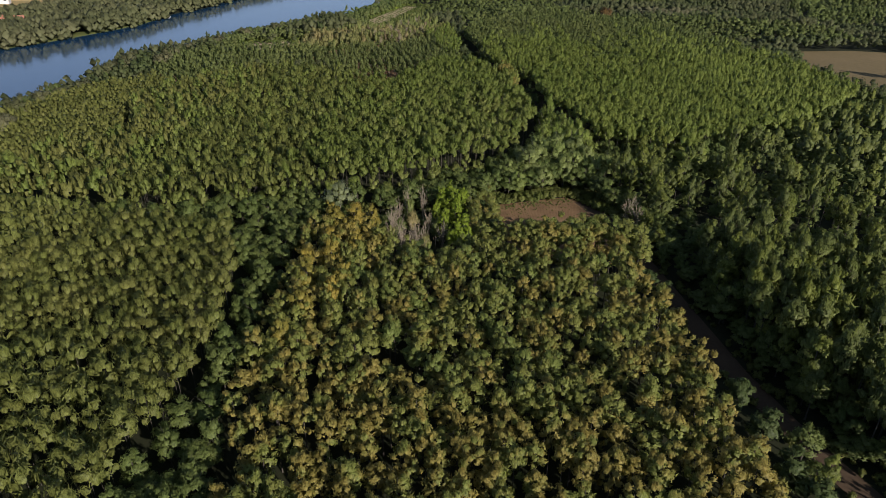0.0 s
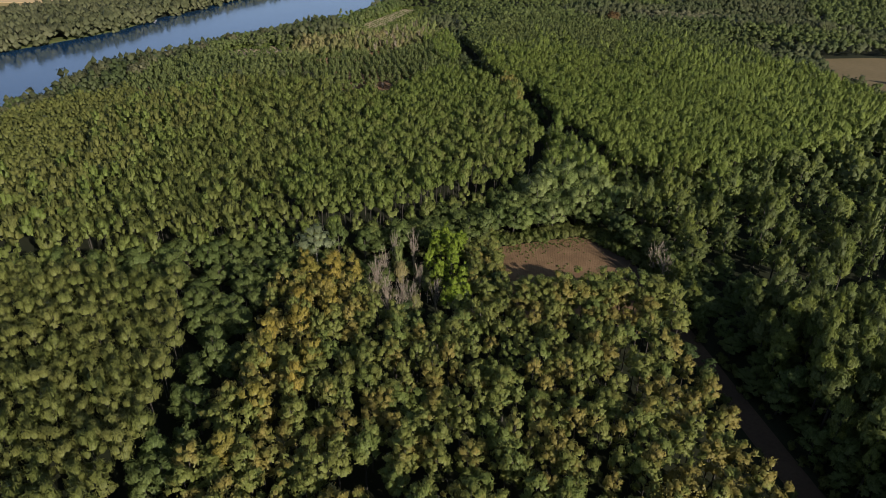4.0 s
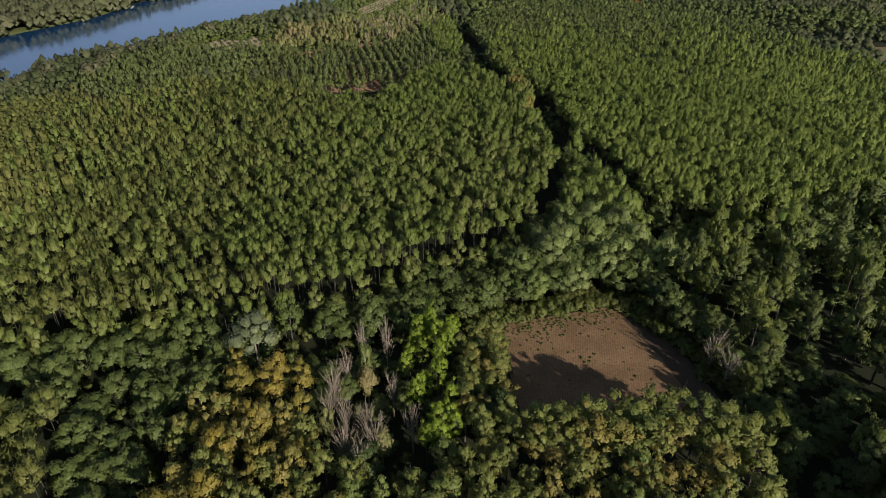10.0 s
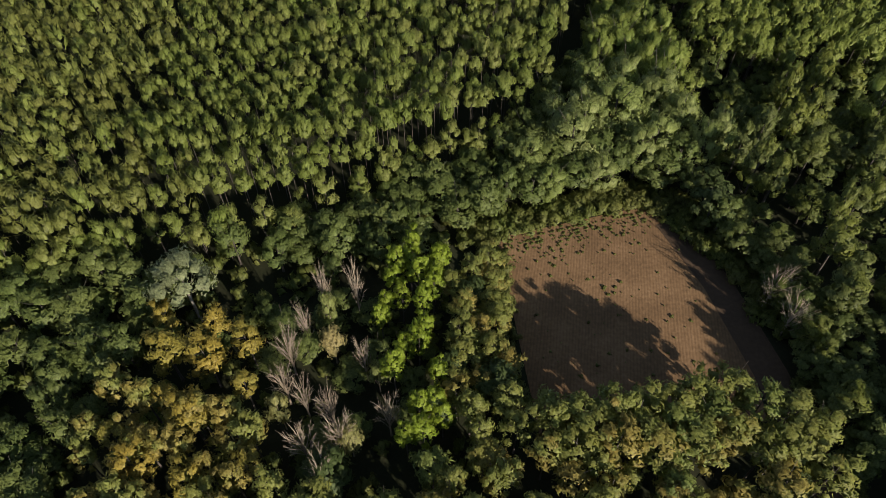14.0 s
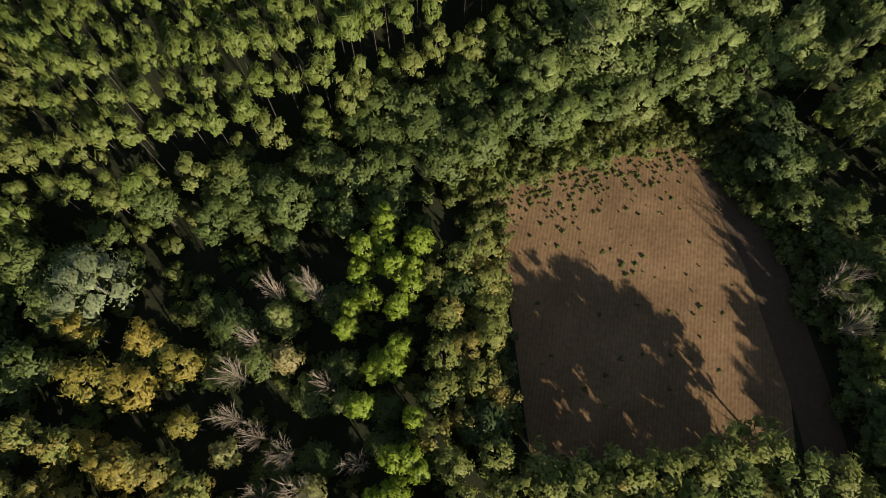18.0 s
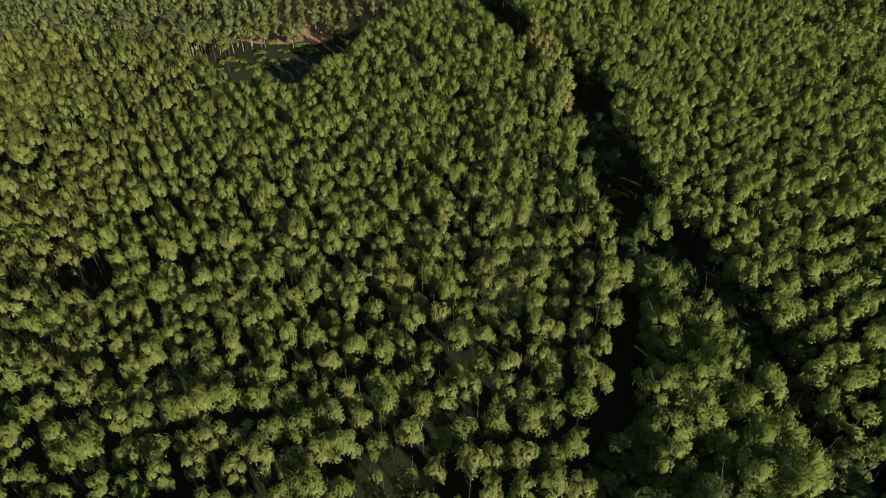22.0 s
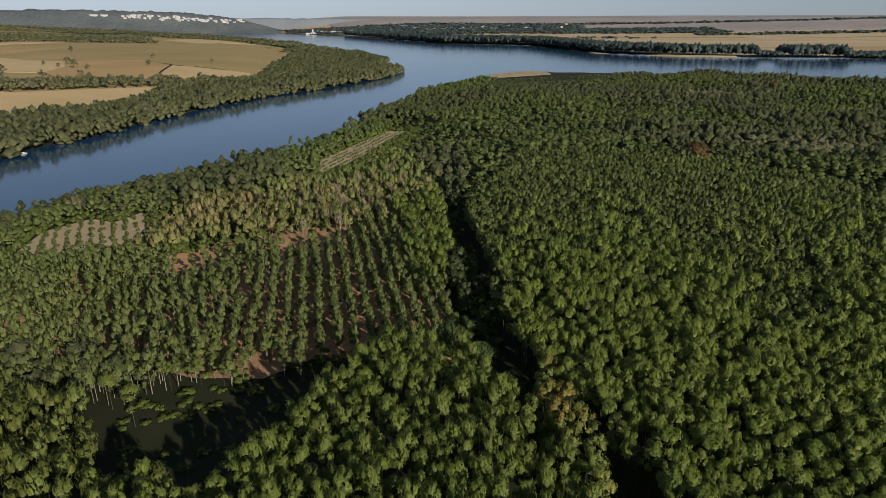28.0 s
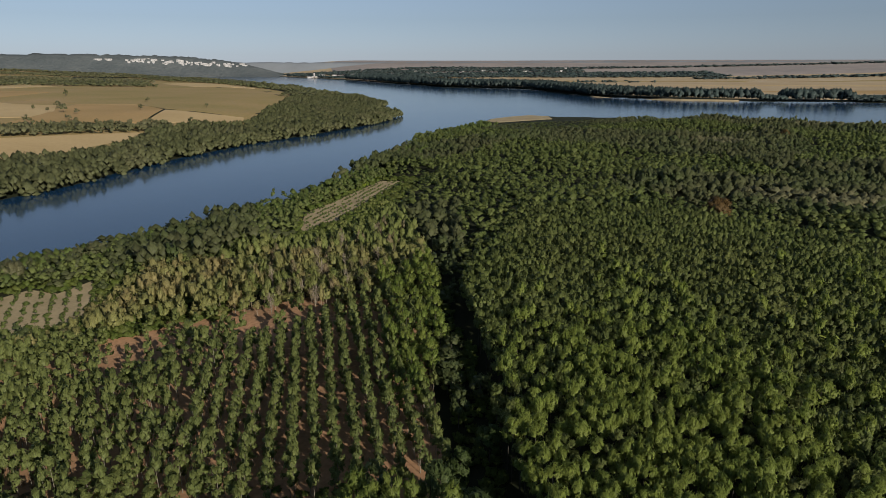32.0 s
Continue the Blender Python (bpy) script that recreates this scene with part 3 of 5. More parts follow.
# kind: height, crown base, crown radius, trunk, leaves material, bark
KINDS = {
    "poplar": dict(height=16.3, base=8.6, radius=1.8, thick=0.065, leaves=M_POPLAR, bark=M_BARK, taper=0.9, size=1.05, slim=0.5, rise=1.6),
    "olive_poplar": dict(height=14.8, base=4.6, radius=2.4, thick=0.07, leaves=M_POPLAR_B, bark=M_BARK, taper=0.85, size=0.95, slim=0.55, rise=1.3),
    "fresh_poplar": dict(height=15.8, base=7.6, radius=1.72, thick=0.1, leaves=M_POPLAR_K, bark=M_BARK, taper=0.75, size=1.05, slim=0.52, rise=1.7),
    "turning_poplar": dict(height=12.8, base=4.4, radius=2.5, tufts=1.5, thick=0.14, leaves=M_TURNING, bark=M_BARK, taper=0.9, size=0.66, rise=0.35),
    "golden_poplar": dict(tufts=1.4, height=13.3, base=4.0, radius=2.7, thick=0.17, leaves=M_GOLD, bark=M_BARK, taper=0.75, size=0.68, rise=0.5),
    "edge_poplar": dict(height=14.0, base=1.5, radius=2.2, thick=0.11, leaves=M_POPLAR, bark=M_BARK, taper=0.7, size=0.81, slim=0.68, rise=1.5),
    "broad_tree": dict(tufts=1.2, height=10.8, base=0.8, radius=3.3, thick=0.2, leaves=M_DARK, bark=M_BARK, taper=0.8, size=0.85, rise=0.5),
    "lime_tree": dict(height=13.3, base=3.0, radius=2.4, tufts=2.2, thick=0.16, leaves=M_LIME, bark=M_BARK, taper=0.75, size=0.75, rise=0.1),
    "silver_tree": dict(height=15.8, base=6, radius=3.8, thick=0.2, leaves=M_SILVER, bark=M_PALEBARK, taper=0.75, size=0.55, rise=0.6),
    "willow": dict(height=16.5, base=1.0, radius=5.8, thick=0.32, leaves=M_GREY, bark=M_BARK, taper=0.75, size=0.68, rise=0.7),
    "lane_tree": dict(height=16.5, base=1.5, radius=5.8, thick=0.32, leaves=M_POPLAR_K, bark=M_BARK, taper=0.75, size=0.7, rise=0.9),
    "tall_poplar": dict(height=19.5, base=3.0, radius=3.2, thick=0.22, leaves=M_WOOD, bark=M_BARK, taper=0.5, size=1.1, tufts=1.6, slim=0.68, rise=1.8),
    "lane_poplar": dict(height=15.0, base=1.5, radius=2.3, thick=0.13, leaves=M_POPLAR_K, bark=M_BARK, taper=0.5, size=0.8, slim=0.7, rise=1.7),
    "shore_willow": dict(height=12.0, base=0.3, radius=6.2, thick=0.3, leaves=M_BANK, bark=M_BARK, taper=0.85, size=1.0, rise=0.6),
    "young_poplar": dict(height=10.4, base=1.4, radius=1.3, thick=0.08, leaves=M_YOUNG, bark=M_PALEBARK, taper=0.35, size=0.65, tufts=1.4, rise=1.7),
    "dry_tree": dict(height=8.3, base=1.2, radius=2.1, thick=0.11, leaves=M_DRY, bark=M_DEADWOOD, taper=0.5, size=0.7, rise=1.4),
    "withered_tree": dict(height=8.3, base=1.2, radius=1.9, thick=0.11, leaves=M_WITHERED, bark=M_DEADWOOD, taper=0.5, size=0.7, rise=1.4),
    "rust_tree": dict(height=14.3, base=2, radius=5.8, thick=0.3, leaves=M_RUST, bark=M_BARK, taper=0.8, size=1.0, rise=0.5),
    "orchard_tree": dict(height=2.7, base=0.3, radius=1.2, thick=0.07, leaves=M_DARK, bark=M_BARK, taper=0.8, size=0.4, rise=0.5),
    "shrub": dict(height=3.2, base=-0.3, radius=2.0, thick=0.06, leaves=M_GRASSY, bark=M_BARK, taper=0.8, size=0.55, rise=0.9),
    "lush_shrub": dict(height=3.4, base=-0.3, radius=2.2, thick=0.06, leaves=M_LIME, bark=M_BARK, taper=0.8, size=0.6, rise=0.9),
    "far_tree": dict(height=13.5, base=1.0, radius=3.5, thick=0.2, leaves=M_FAR, bark=M_BARK, taper=0.75, size=0.95, rise=0.7),
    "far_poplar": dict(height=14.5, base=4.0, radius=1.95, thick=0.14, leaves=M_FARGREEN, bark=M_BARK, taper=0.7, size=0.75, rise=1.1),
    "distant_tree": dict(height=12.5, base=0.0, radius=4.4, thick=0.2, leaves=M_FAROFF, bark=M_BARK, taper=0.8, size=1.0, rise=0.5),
    "bank_tree": dict(height=12.5, base=0.0, radius=3.9, thick=0.2, leaves=M_BANK, bark=M_BARK, taper=0.8, size=1.0, rise=0.5),
}
VARIANTS = 5
# level of detail: share of tufts, shoots, size and width factors, fullness of the tufts
LEVELS = [(1.0, 350, 0.82, 1.05, 0.74), (0.8, 130, 1.15, 1.15, 0.74), (0.5, 44, 1.45, 1.3, 0.86), (0.0, 18, 1.2, 1.35, 1.0), (0.0, 6, 1.4, 1.4, 1.08)]


def kind_crowns(kind, level, fine=False):
    k, (share, leaves, grow, broad, fill) = KINDS[kind], LEVELS[level]
    if k["radius"] > 4.5 and level < 2:
        leaves = int(leaves * 3.4)
    elif level == 0 and k["radius"] > 3.0:
        leaves = int(leaves * 1.6)
    if fine and level == 0:
        leaves, grow = int(leaves * 1.5), grow * 0.8
    lobes = max((6, 6, 6, 5, 3)[level], int(share * k.get("tufts", 1.0) * (5 + 1.7 * k["radius"] ** 1.35)))
    return [crown_shape(1000 * level + 31 * v + sum(map(ord, kind)), k["height"], k["base"], k["radius"], leaves, k["size"] * grow, lobes, k["taper"],
                        fill, k["rise"], 0.26 * broad * k.get("slim", 1.0)) for v in range(VARIANTS)]


def placed(shape, spots):
    """Copies of a shape at spots (x, y, z, turn, width, tall) as one mesh's arrays."""
    v, q, w = shape
    s = np.asarray(spots, float)
    c, n = np.cos(s[:, 3])[:, None], np.sin(s[:, 3])[:, None]
    x, y = v[None, :, 0] * s[:, 4:5], v[None, :, 1] * s[:, 4:5]
    out = np.stack([x * c - y * n + s[:, 0:1], x * n + y * c + s[:, 1:2], v[None, :, 2] * s[:, 5:6] + s[:, 2:3]], 2)
    quads = q[None] + (np.arange(len(s)) * len(v))[:, None, None]
    lit = np.stack([w[None, :, 0] * c - w[None, :, 1] * n, w[None, :, 0] * n + w[None, :, 1] * c, np.broadcast_to(w[None, :, 2], x.shape)], 2)
    return out.reshape(-1, 3), quads.reshape(-1, q.shape[1]), lit.reshape(-1, 3)


def stand_mesh(name, kind, level, spots, label, category="trees"):
    """A stand too large to count, as one mesh of crowns and trunks."""
    if not len(spots):
        return None
    spots = np.asarray(spots, float)
    pieces, index = [], []
    crowns = kind_crowns(kind, level)
    k = KINDS[kind]
    pick = np.arange(len(spots)) % VARIANTS
    for v in range(VARIANTS):
        if (pick == v).any():
            pieces.append(placed(crowns[v], spots[pick == v])); index.append(np.zeros(len(pieces[-1][1]), int))
    if level < 2:
        pole = tube([(0, 0, -0.2), (0, 0, k["base"] + 0.35 * (k["height"] - k["base"])), (0.1, 0, k["height"] * 0.85)], [k["thick"] * 1.2, k["thick"] * 0.7, 0.02], 4 if level == 0 else 3)
        pieces.append(placed((pole[0], halves(pole[1]), unit(pole[0] * np.array([1, 1, 0.0]))), spots)); index.append(np.ones(len(pieces[-1][1]), int))
    v, q = joined([p[:2] for p in pieces])
    return tagged(new(name, mesh_from(name, v, q, [k["leaves"], k["bark"]], np.concatenate(index), normals=np.concatenate([p[2] for p in pieces]))), label, category, kind="stuff")


def single_trees(name, kind, spots, label, group, level=0):
    """Trees that can be counted: each a thing of trunk and crown."""
    k = KINDS[kind]
    crowns = kind_crowns(kind, level, True)
    bases = []
    for v in range(min(VARIANTS, len(spots))):
        tree = tagged(new(name), label, "tree", group)
        tr = new("trunk", mesh_from("trunk", *trunk_shape(v, k["height"], k["base"], k["radius"], k["thick"]), [k["bark"]], soft=True))
        cr = new("crown", mesh_from("crown", *crowns[v][:2], [k["leaves"]], normals=crowns[v][2]))
        tr.parent = cr.parent = tree
        bases.append(tree)
    for n, (x, y, z, turn, wide, tall) in enumerate(spots):
        m = Matrix.LocRotScale((x, y, z), Euler((0, 0, turn)), (wide, wide, tall))
        if n < len(bases):
            bases[n].matrix_basis = m
            made = bases[n]
        else:
            base = bases[n % len(bases)]
            keep = base.scale.copy()
            made = copy_thing(base, Matrix.LocRotScale((x, y, z), Euler((0, 0, turn)), (wide / keep[0], wide / keep[1], tall / keep[2])))


def grid_spots(poly, row, along, turn, jitter, seed, wide=(0.85, 1.15), tall=(0.88, 1.1), keep=1.0, avoid=(), stagger=0.0):
    """Planting places in rows over an outline, a little uneven."""
    rng = np.random.default_rng(seed)
    xs, ys = np.array([p[0] for p in poly]), np.array([p[1] for p in poly])
    cx, cy, reach = xs.mean(), ys.mean(), max(np.ptp(xs), np.ptp(ys)) * 0.75 + row
    a, b = np.meshgrid(np.arange(-reach, reach, row), np.arange(-reach, reach, along))
    a = a + row * stagger * (np.arange(a.shape[0])[:, None] % 2)
    a, b = a.ravel(), b.ravel()
    c, s = math.cos(radians(turn)), math.sin(radians(turn))
    x = cx + a * c - b * s + rng.normal(0, jitter, a.size)
    y = cy + a * s + b * c + rng.normal(0, jitter, a.size)
    ok = inside(poly, x, y) & (rng.random(a.size) < keep) & (np.abs(x) < 0.74 * np.hypot(y, 95) + 45)
    for line, gap, closed in avoid:
        ok &= edge_distance(line, x, y, closed) > gap
        if closed:
            ok &= ~inside(line, x, y)
    x, y = x[ok], y[ok]
    n = len(x)
    return np.stack([x, y, terrain(x, y) - 0.05, rng.uniform(0, 6.28, n), rng.uniform(*wide, n), rng.uniform(*tall, n)], 1)


def patchy(spots, low=0.6, high=1.15, scale=0.021):
    """Stands of different age: heights that change from patch to patch."""
    x, y = spots[:, 0] * scale, spots[:, 1] * scale
    f = 0.5 + 0.25 * np.sin(1.7 * x + 0.9 * y + 1.1 * np.sin(0.8 * y)) + 0.25 * np.sin(-1.1 * x + 1.6 * y + 1.3 * np.sin(1.2 * x))
    spots[:, 5] *= low + (high - low) * np.round(f * 4) / 4
    spots[:, 4] *= 0.75 + 0.35 * np.round(f * 3) / 3
    return spots


def near_first(spots, x, y, sx=1.0):
    return spots[np.argsort(np.hypot((spots[:, 0] - x) * sx, spots[:, 1] - y))]


def split_levels(spots):
    """By how near the flight line the place lies."""
    side = np.maximum(np.abs(spots[:, 0] - 10 - 0.04 * spots[:, 1]), 0)
    far = np.hypot(np.maximum(side - 35, 0), np.maximum(spots[:, 1] - 400, 0))
    lev = np.digitize(far, [36, 85, 180])
    return [spots[lev == n] for n in range(4)]


def stand(kind, spots, label, singles=0, centre=(0, 0), group="", name="tree", sx=1.0, level=0):
    spots = near_first(spots, *centre, sx)
    if singles:
        single_trees(name, kind, spots[:singles], label, group, level)
        spots = spots[singles:]
    for lod, part_spots in enumerate(split_levels(spots)):
        stand_mesh(kind + "_stand", kind, lod, part_spots, label.replace("tree", "trees"))


def bare_branches(seed, height, spread, count):
    """The leafless crown of a dead tree: limbs that fan out and fork."""
    rng = np.random.default_rng(seed)
    out = []
    for k in range(count):
        a = rng.uniform(0, 6.28)
        h = height * rng.uniform(0.15, 0.6)
        reach, rise = spread * rng.uniform(0.3, 1.0), height * rng.uniform(0.3, 0.55)
        p0 = Vector((0, 0, h))
        p1 = p0 + Vector((math.cos(a) * reach * 0.45, math.sin(a) * reach * 0.45, rise * 0.45))
        p2 = p0 + Vector((math.cos(a + 0.2) * reach, math.sin(a + 0.2) * reach, rise))
        out.append(tube([p0, p1, p2], [0.045, 0.033, 0.013], 3))
        for f in range(6):
            q = p1.lerp(p2, rng.uniform(0, 0.8))
            b = a + rng.normal(0, 0.8)
            e = q + Vector((math.cos(b) * reach * 0.5, math.sin(b) * reach * 0.5, rise * rng.uniform(0.1, 0.5)))
            out.append(tube([q, q.lerp(e, 0.5) + Vector((0, 0, 0.1)), e], [0.024, 0.018, 0.008], 3))
    return joined(out)


def dead_trees(spots, label, group, height=11.5, spread=2.1, count=28):
    bases = []
    for n, (x, y, wide, tall, turn) in enumerate(spots):
        m = Matrix.LocRotScale((x, y, -0.05), Euler((0, 0, turn)), (wide, wide, tall))
        if n < 4:
            tree = tagged(new("dead_tree"), label, "tree", group)
            tr = new("trunk", mesh_from("trunk", *tube([(0, 0, -0.2), (0.05, 0, height * 0.3), (0.2, 0.1, height * 0.7), (0.3, 0.15, height)], [0.2, 0.15, 0.09, 0.02], 5), [M_DEADWOOD], soft=True))
            br = new("bare_crown", mesh_from("bare_crown", *bare_branches(n + int(abs(x) * 7), height, spread, count), [M_DEADWOOD]))
            tr.parent = br.parent = tree
            tree.matrix_basis = m
            bases.append(tree)
        else:
            b = bases[n % 4]
            k = b.scale.copy()
            copy_thing(b, Matrix.LocRotScale((x, y, -0.05), Euler((0, 0, turn)), (wide / k[0], wide / k[1], tall / k[2])))


LANE = [(5, 560), (10, 520), (20, 480), (24, 440), (24, 407), (33, 383), (45, 354), (45, 330), (46, 312)]
LANE_SOUTH = [(56, 292), (60, 276), (64, 250), (58, 225)]
clear = [(FIELD, 1.5, True), (ROAD, 4.4, False), (LANE, 2.1, False), (LANE_SOUTH, 1.5, False)]

stand("turning_poplar", grid_spots(STAND_A, 4.1, 4.1, 36, 0.9, 1, avoid=clear, wide=(0.7, 1.2), tall=(0.82, 1.12)), "yellowing poplar tree in a dense planted stand", 240, (10, 140), "yellowing stand", "yellowing_poplar")
stand("olive_poplar", grid_spots(STAND_B, 4.1, 5.1, 14, 0.35, 2, stagger=0.5), "olive green poplar tree in a planted stand", 150, (-62, 150), "olive stand", "olive_poplar")
g_spots = grid_spots(STAND_G, 3.7, 4.8, 12, 0.34, 3, avoid=clear, wide=(0.82, 1.14), stagger=0.5)
g_west = smooth(-g_spots[:, 0], 15, 45)
g_spots[:, 4] *= 1 - 0.08 * g_west
g_spots = g_spots[(np.random.default_rng(9).random(len(g_spots)) > 0.05 * g_west) & (np.hypot(g_spots[:, 0] + 46, g_spots[:, 1] - 283) > 5)]
g_olive = np.random.default_rng(8).random(len(g_spots)) < 0.65 * smooth(-g_spots[:, 0], 25, 60)
stand("olive_poplar", g_spots[g_olive] * np.array([1, 1, 1, 1, 0.95, 1.06]), "olive green poplar tree planted in rows")
g_spots = g_spots[~g_olive]
stand("poplar", g_spots, "light green poplar tree planted in rows", 280, (5, 270), "rows of poplars", "row_poplar")
stand("olive_poplar", grid_spots(STAND_O, 4.0, 4.0, 15, 0.4, 4, stagger=0.5, tall=(0.6, 0.75), wide=(0.7, 0.9)), "dark green young poplar tree near the river")
k_spots = grid_spots(STAND_K, 3.5, 4.2, 30, 0.4, 5, stagger=0.5, avoid=clear, tall=(0.9, 1.07))
k_near = k_spots[:, 1] + np.random.default_rng(6).normal(0, 45, len(k_spots)) + 25 * np.sin(k_spots[:, 0] * 0.07) < 440
# the same stand farther off, in the leaves with distance dimming painted in
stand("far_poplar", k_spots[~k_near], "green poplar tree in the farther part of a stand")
stand("fresh_poplar", k_spots[k_near], "fresh green poplar tree in a dense stand", 225, (60, 340), "dense stand", "green_poplar")
young = np.concatenate([grid_spots([p for p in STAND_L if p[0] > -32] + [(-46, 494), (-46, 408)], 4.4, 2.9, 13, 0.35, 6, keep=0.93, wide=(0.9, 1.25), tall=(0.85, 1.2), avoid=[(BARE, 0.5, True)]),
                        grid_spots([(-112, 390), (-62, 386), (-46, 400), (-46, 494), (-75, 485), (-110, 470)], 3.8, 3.5, 13, 0.9, 61, keep=0.85, wide=(0.85, 1.4), tall=(0.9, 1.3), avoid=[(BARE, 0.5, True)])])
young = np.concatenate([young, grid_spots(BARE, 5.6, 5.2, 13, 1.5, 62, keep=0.55, wide=(0.8, 1.2), tall=(0.8, 1.2))])
front = edge_distance(BARE, young[:, 0], young[:, 1])
young[:, 5] *= 0.75 + 0.25 * smooth(front, 3, 16)
stand("young_poplar", young, "slender young poplar tree in a spaced row", 280, (-15, 440), "young rows", "young_poplar", level=1)

# ---- mixed woods round the field ----
FOREST_H = [(64, 20), (64, 100), (62, 150), (60, 200), (66, 246), (100, 248), (150, 268), (215, 328), (235, 330), (300, 250), (330, 20)]


def low_by_field(spots, height):
    """Trees on the field's sunny side are low enough to leave it in the sun."""
    x, y = spots[:, 0], spots[:, 1]
    falls = y + 1.27 * (x - 52)
    near = (x > 52) & (x < 100) & (falls > 172) & (falls < 218)
    spots[near, 5] = np.minimum(spots[near, 5], np.maximum(0.65 * (x[near] - 50) + 1.0, 3.0) / height)
    return spots


woods_clear = clear + [(FARFIELD, 3, True)]
tall_spots = grid_spots(FOREST_H, 6.8, 6.8, 25, 1.8, 7, avoid=woods_clear, keep=0.66, wide=(0.62, 1.1), tall=(0.55, 1.0))
stand("tall_poplar", low_by_field(tall_spots, 19.5), "tall green poplar tree in open mixed woodland", 160, (75, 150), "open woodland", "tall_poplar")
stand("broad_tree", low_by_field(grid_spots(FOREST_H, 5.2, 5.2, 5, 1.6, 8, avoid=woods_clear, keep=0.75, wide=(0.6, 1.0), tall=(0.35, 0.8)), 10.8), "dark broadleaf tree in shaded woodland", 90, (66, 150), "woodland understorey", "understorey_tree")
GAP_C = [(-38, 30), (-40, 100), (-41, 150), (-38, 173), (-60, 172), (-51, 150), (-46, 125), (-49, 100), (-52, 73), (-64, 30)]
stand("broad_tree", grid_spots(GAP_C, 4.6, 4.6, 10, 1.2, 9, keep=0.92, wide=(0.7, 1.15), tall=(0.55, 1.05)), "dark bushy tree in the gap between stands", 60, (-45, 120), "gap trees", "bushy_tree")
BAND_D = [(-150, 188), (-96, 178), (-60, 174), (-38, 174), (-36, 196), (-14, 198), (2, 202), (14, 207), (20, 212), (44, 220), (48, 218), (60, 222), (56, 246), (42, 262), (33, 248), (18, 227), (-6, 214), (-24, 203), (-56, 195), (-92, 184), (-150, 194)]
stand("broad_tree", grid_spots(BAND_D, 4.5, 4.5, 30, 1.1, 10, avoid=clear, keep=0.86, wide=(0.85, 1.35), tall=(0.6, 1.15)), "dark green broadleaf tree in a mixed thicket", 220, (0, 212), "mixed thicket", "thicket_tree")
UNDER_D = [(-38, 174), (-36, 196), (-14, 198), (2, 202), (13, 206), (17, 205), (10, 190), (4, 168), (-12, 162), (-20, 174)]
stand("broad_tree", grid_spots(UNDER_D, 4.6, 4.6, 12, 1.2, 21, avoid=clear, keep=0.22, wide=(0.6, 1.1), tall=(0.25, 0.7)), "low dark green tree under the dead trees", 60, (-8, 180), "low thicket", "low_tree")


G_FRONT = [(-150, 190), (-92, 183), (-56, 195), (-34, 202), (-22, 203), (-12, 211), (-2, 217), (14, 225), (25, 236), (30, 244), (24, 240), (14, 229), (-3, 221), (-12, 215), (-22, 207.5), (-34, 206.5), (-56, 199.5), (-92, 188), (-150, 196)]
single_trees("edge_poplar", "edge_poplar", near_first(grid_spots(G_FRONT, 3.6, 3.6, 17, 0.7, 85, wide=(0.75, 1.1), tall=(0.7, 1.05)), -20, 215)[:230], "leafy light green poplar tree at the stand's edge", "stand edge trees")
SHADE_H = [(80, 80), (74, 112), (70, 150), (74, 166), (96, 160), (122, 120), (124, 80)]
stand("tall_poplar", low_by_field(grid_spots(SHADE_H, 4.8, 4.8, 15, 1.2, 86, keep=0.92, avoid=clear, wide=(0.8, 1.1), tall=(0.9, 1.12)), 19.5), "tall green poplar tree behind the shaded track", 40, (76, 160), "shading poplars", "tall_poplar")
UNDERGROWTH = [(-62, 176), (-38, 158), (-12, 156), (6, 160), (18, 170), (18, 206), (20, 211), (46, 221), (58, 214), (62, 224), (46, 250), (20, 236), (-20, 214), (-56, 202), (-90, 190), (-90, 178)]
stand_mesh("undergrowth", "shrub", 2, grid_spots(UNDERGROWTH, 3.0, 3.0, 17, 0.9, 81, keep=0.4, avoid=[(FIELD, 1.2, True), (ROAD, 3.0, False)], wide=(0.45, 1.0), tall=(0.3, 1.1)), "green undergrowth of shrubs between the trees", "shrubs")
ROAD_SIDE = [(x + 5.5, y) for x, y in ROAD] + [(x + 15, y + 4) for x, y in ROAD[::-1]]
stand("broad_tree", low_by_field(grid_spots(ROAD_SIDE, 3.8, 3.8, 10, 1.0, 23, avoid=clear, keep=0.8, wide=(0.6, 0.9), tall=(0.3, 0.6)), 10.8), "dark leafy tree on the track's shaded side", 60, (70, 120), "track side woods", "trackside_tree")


def spot(x, y, wide=1.0, tall=1.0, turn=0.0):
    return (x, y, -0.05, turn, wide, tall)


single_trees("willow", "willow", [spot(24, 221, 0.75, 0.8), spot(33, 226, 1.15, 1.0, 1), spot(42, 233, 1.25, 1.1, 2), spot(51, 238, 1.0, 1.0, 4), spot(58, 225, 0.85, 0.95, 1), spot(49, 226, 0.8, 0.9, 3), spot(30, 233, 0.8, 0.9, 5), spot(38, 243, 0.8, 1.0, 3), spot(28, 216.5, 0.6, 0.65, 2), spot(37, 218.5, 0.7, 0.75, 4), spot(45, 222.5, 0.75, 0.85, 1), spot(55, 233, 0.85, 0.95, 2), spot(46, 245, 0.8, 1.0, 5), spot(36, 232, 0.9, 1.0, 0), spot(62, 230, 0.7, 0.85, 3)],
             "broad grey-green willow tree behind the field", "willows by the field")
single_trees("lone_tree", "lane_tree", [spot(93, 232, 1.05, 1.22, 2)], "large spreading tree standing above dark woodland", "")
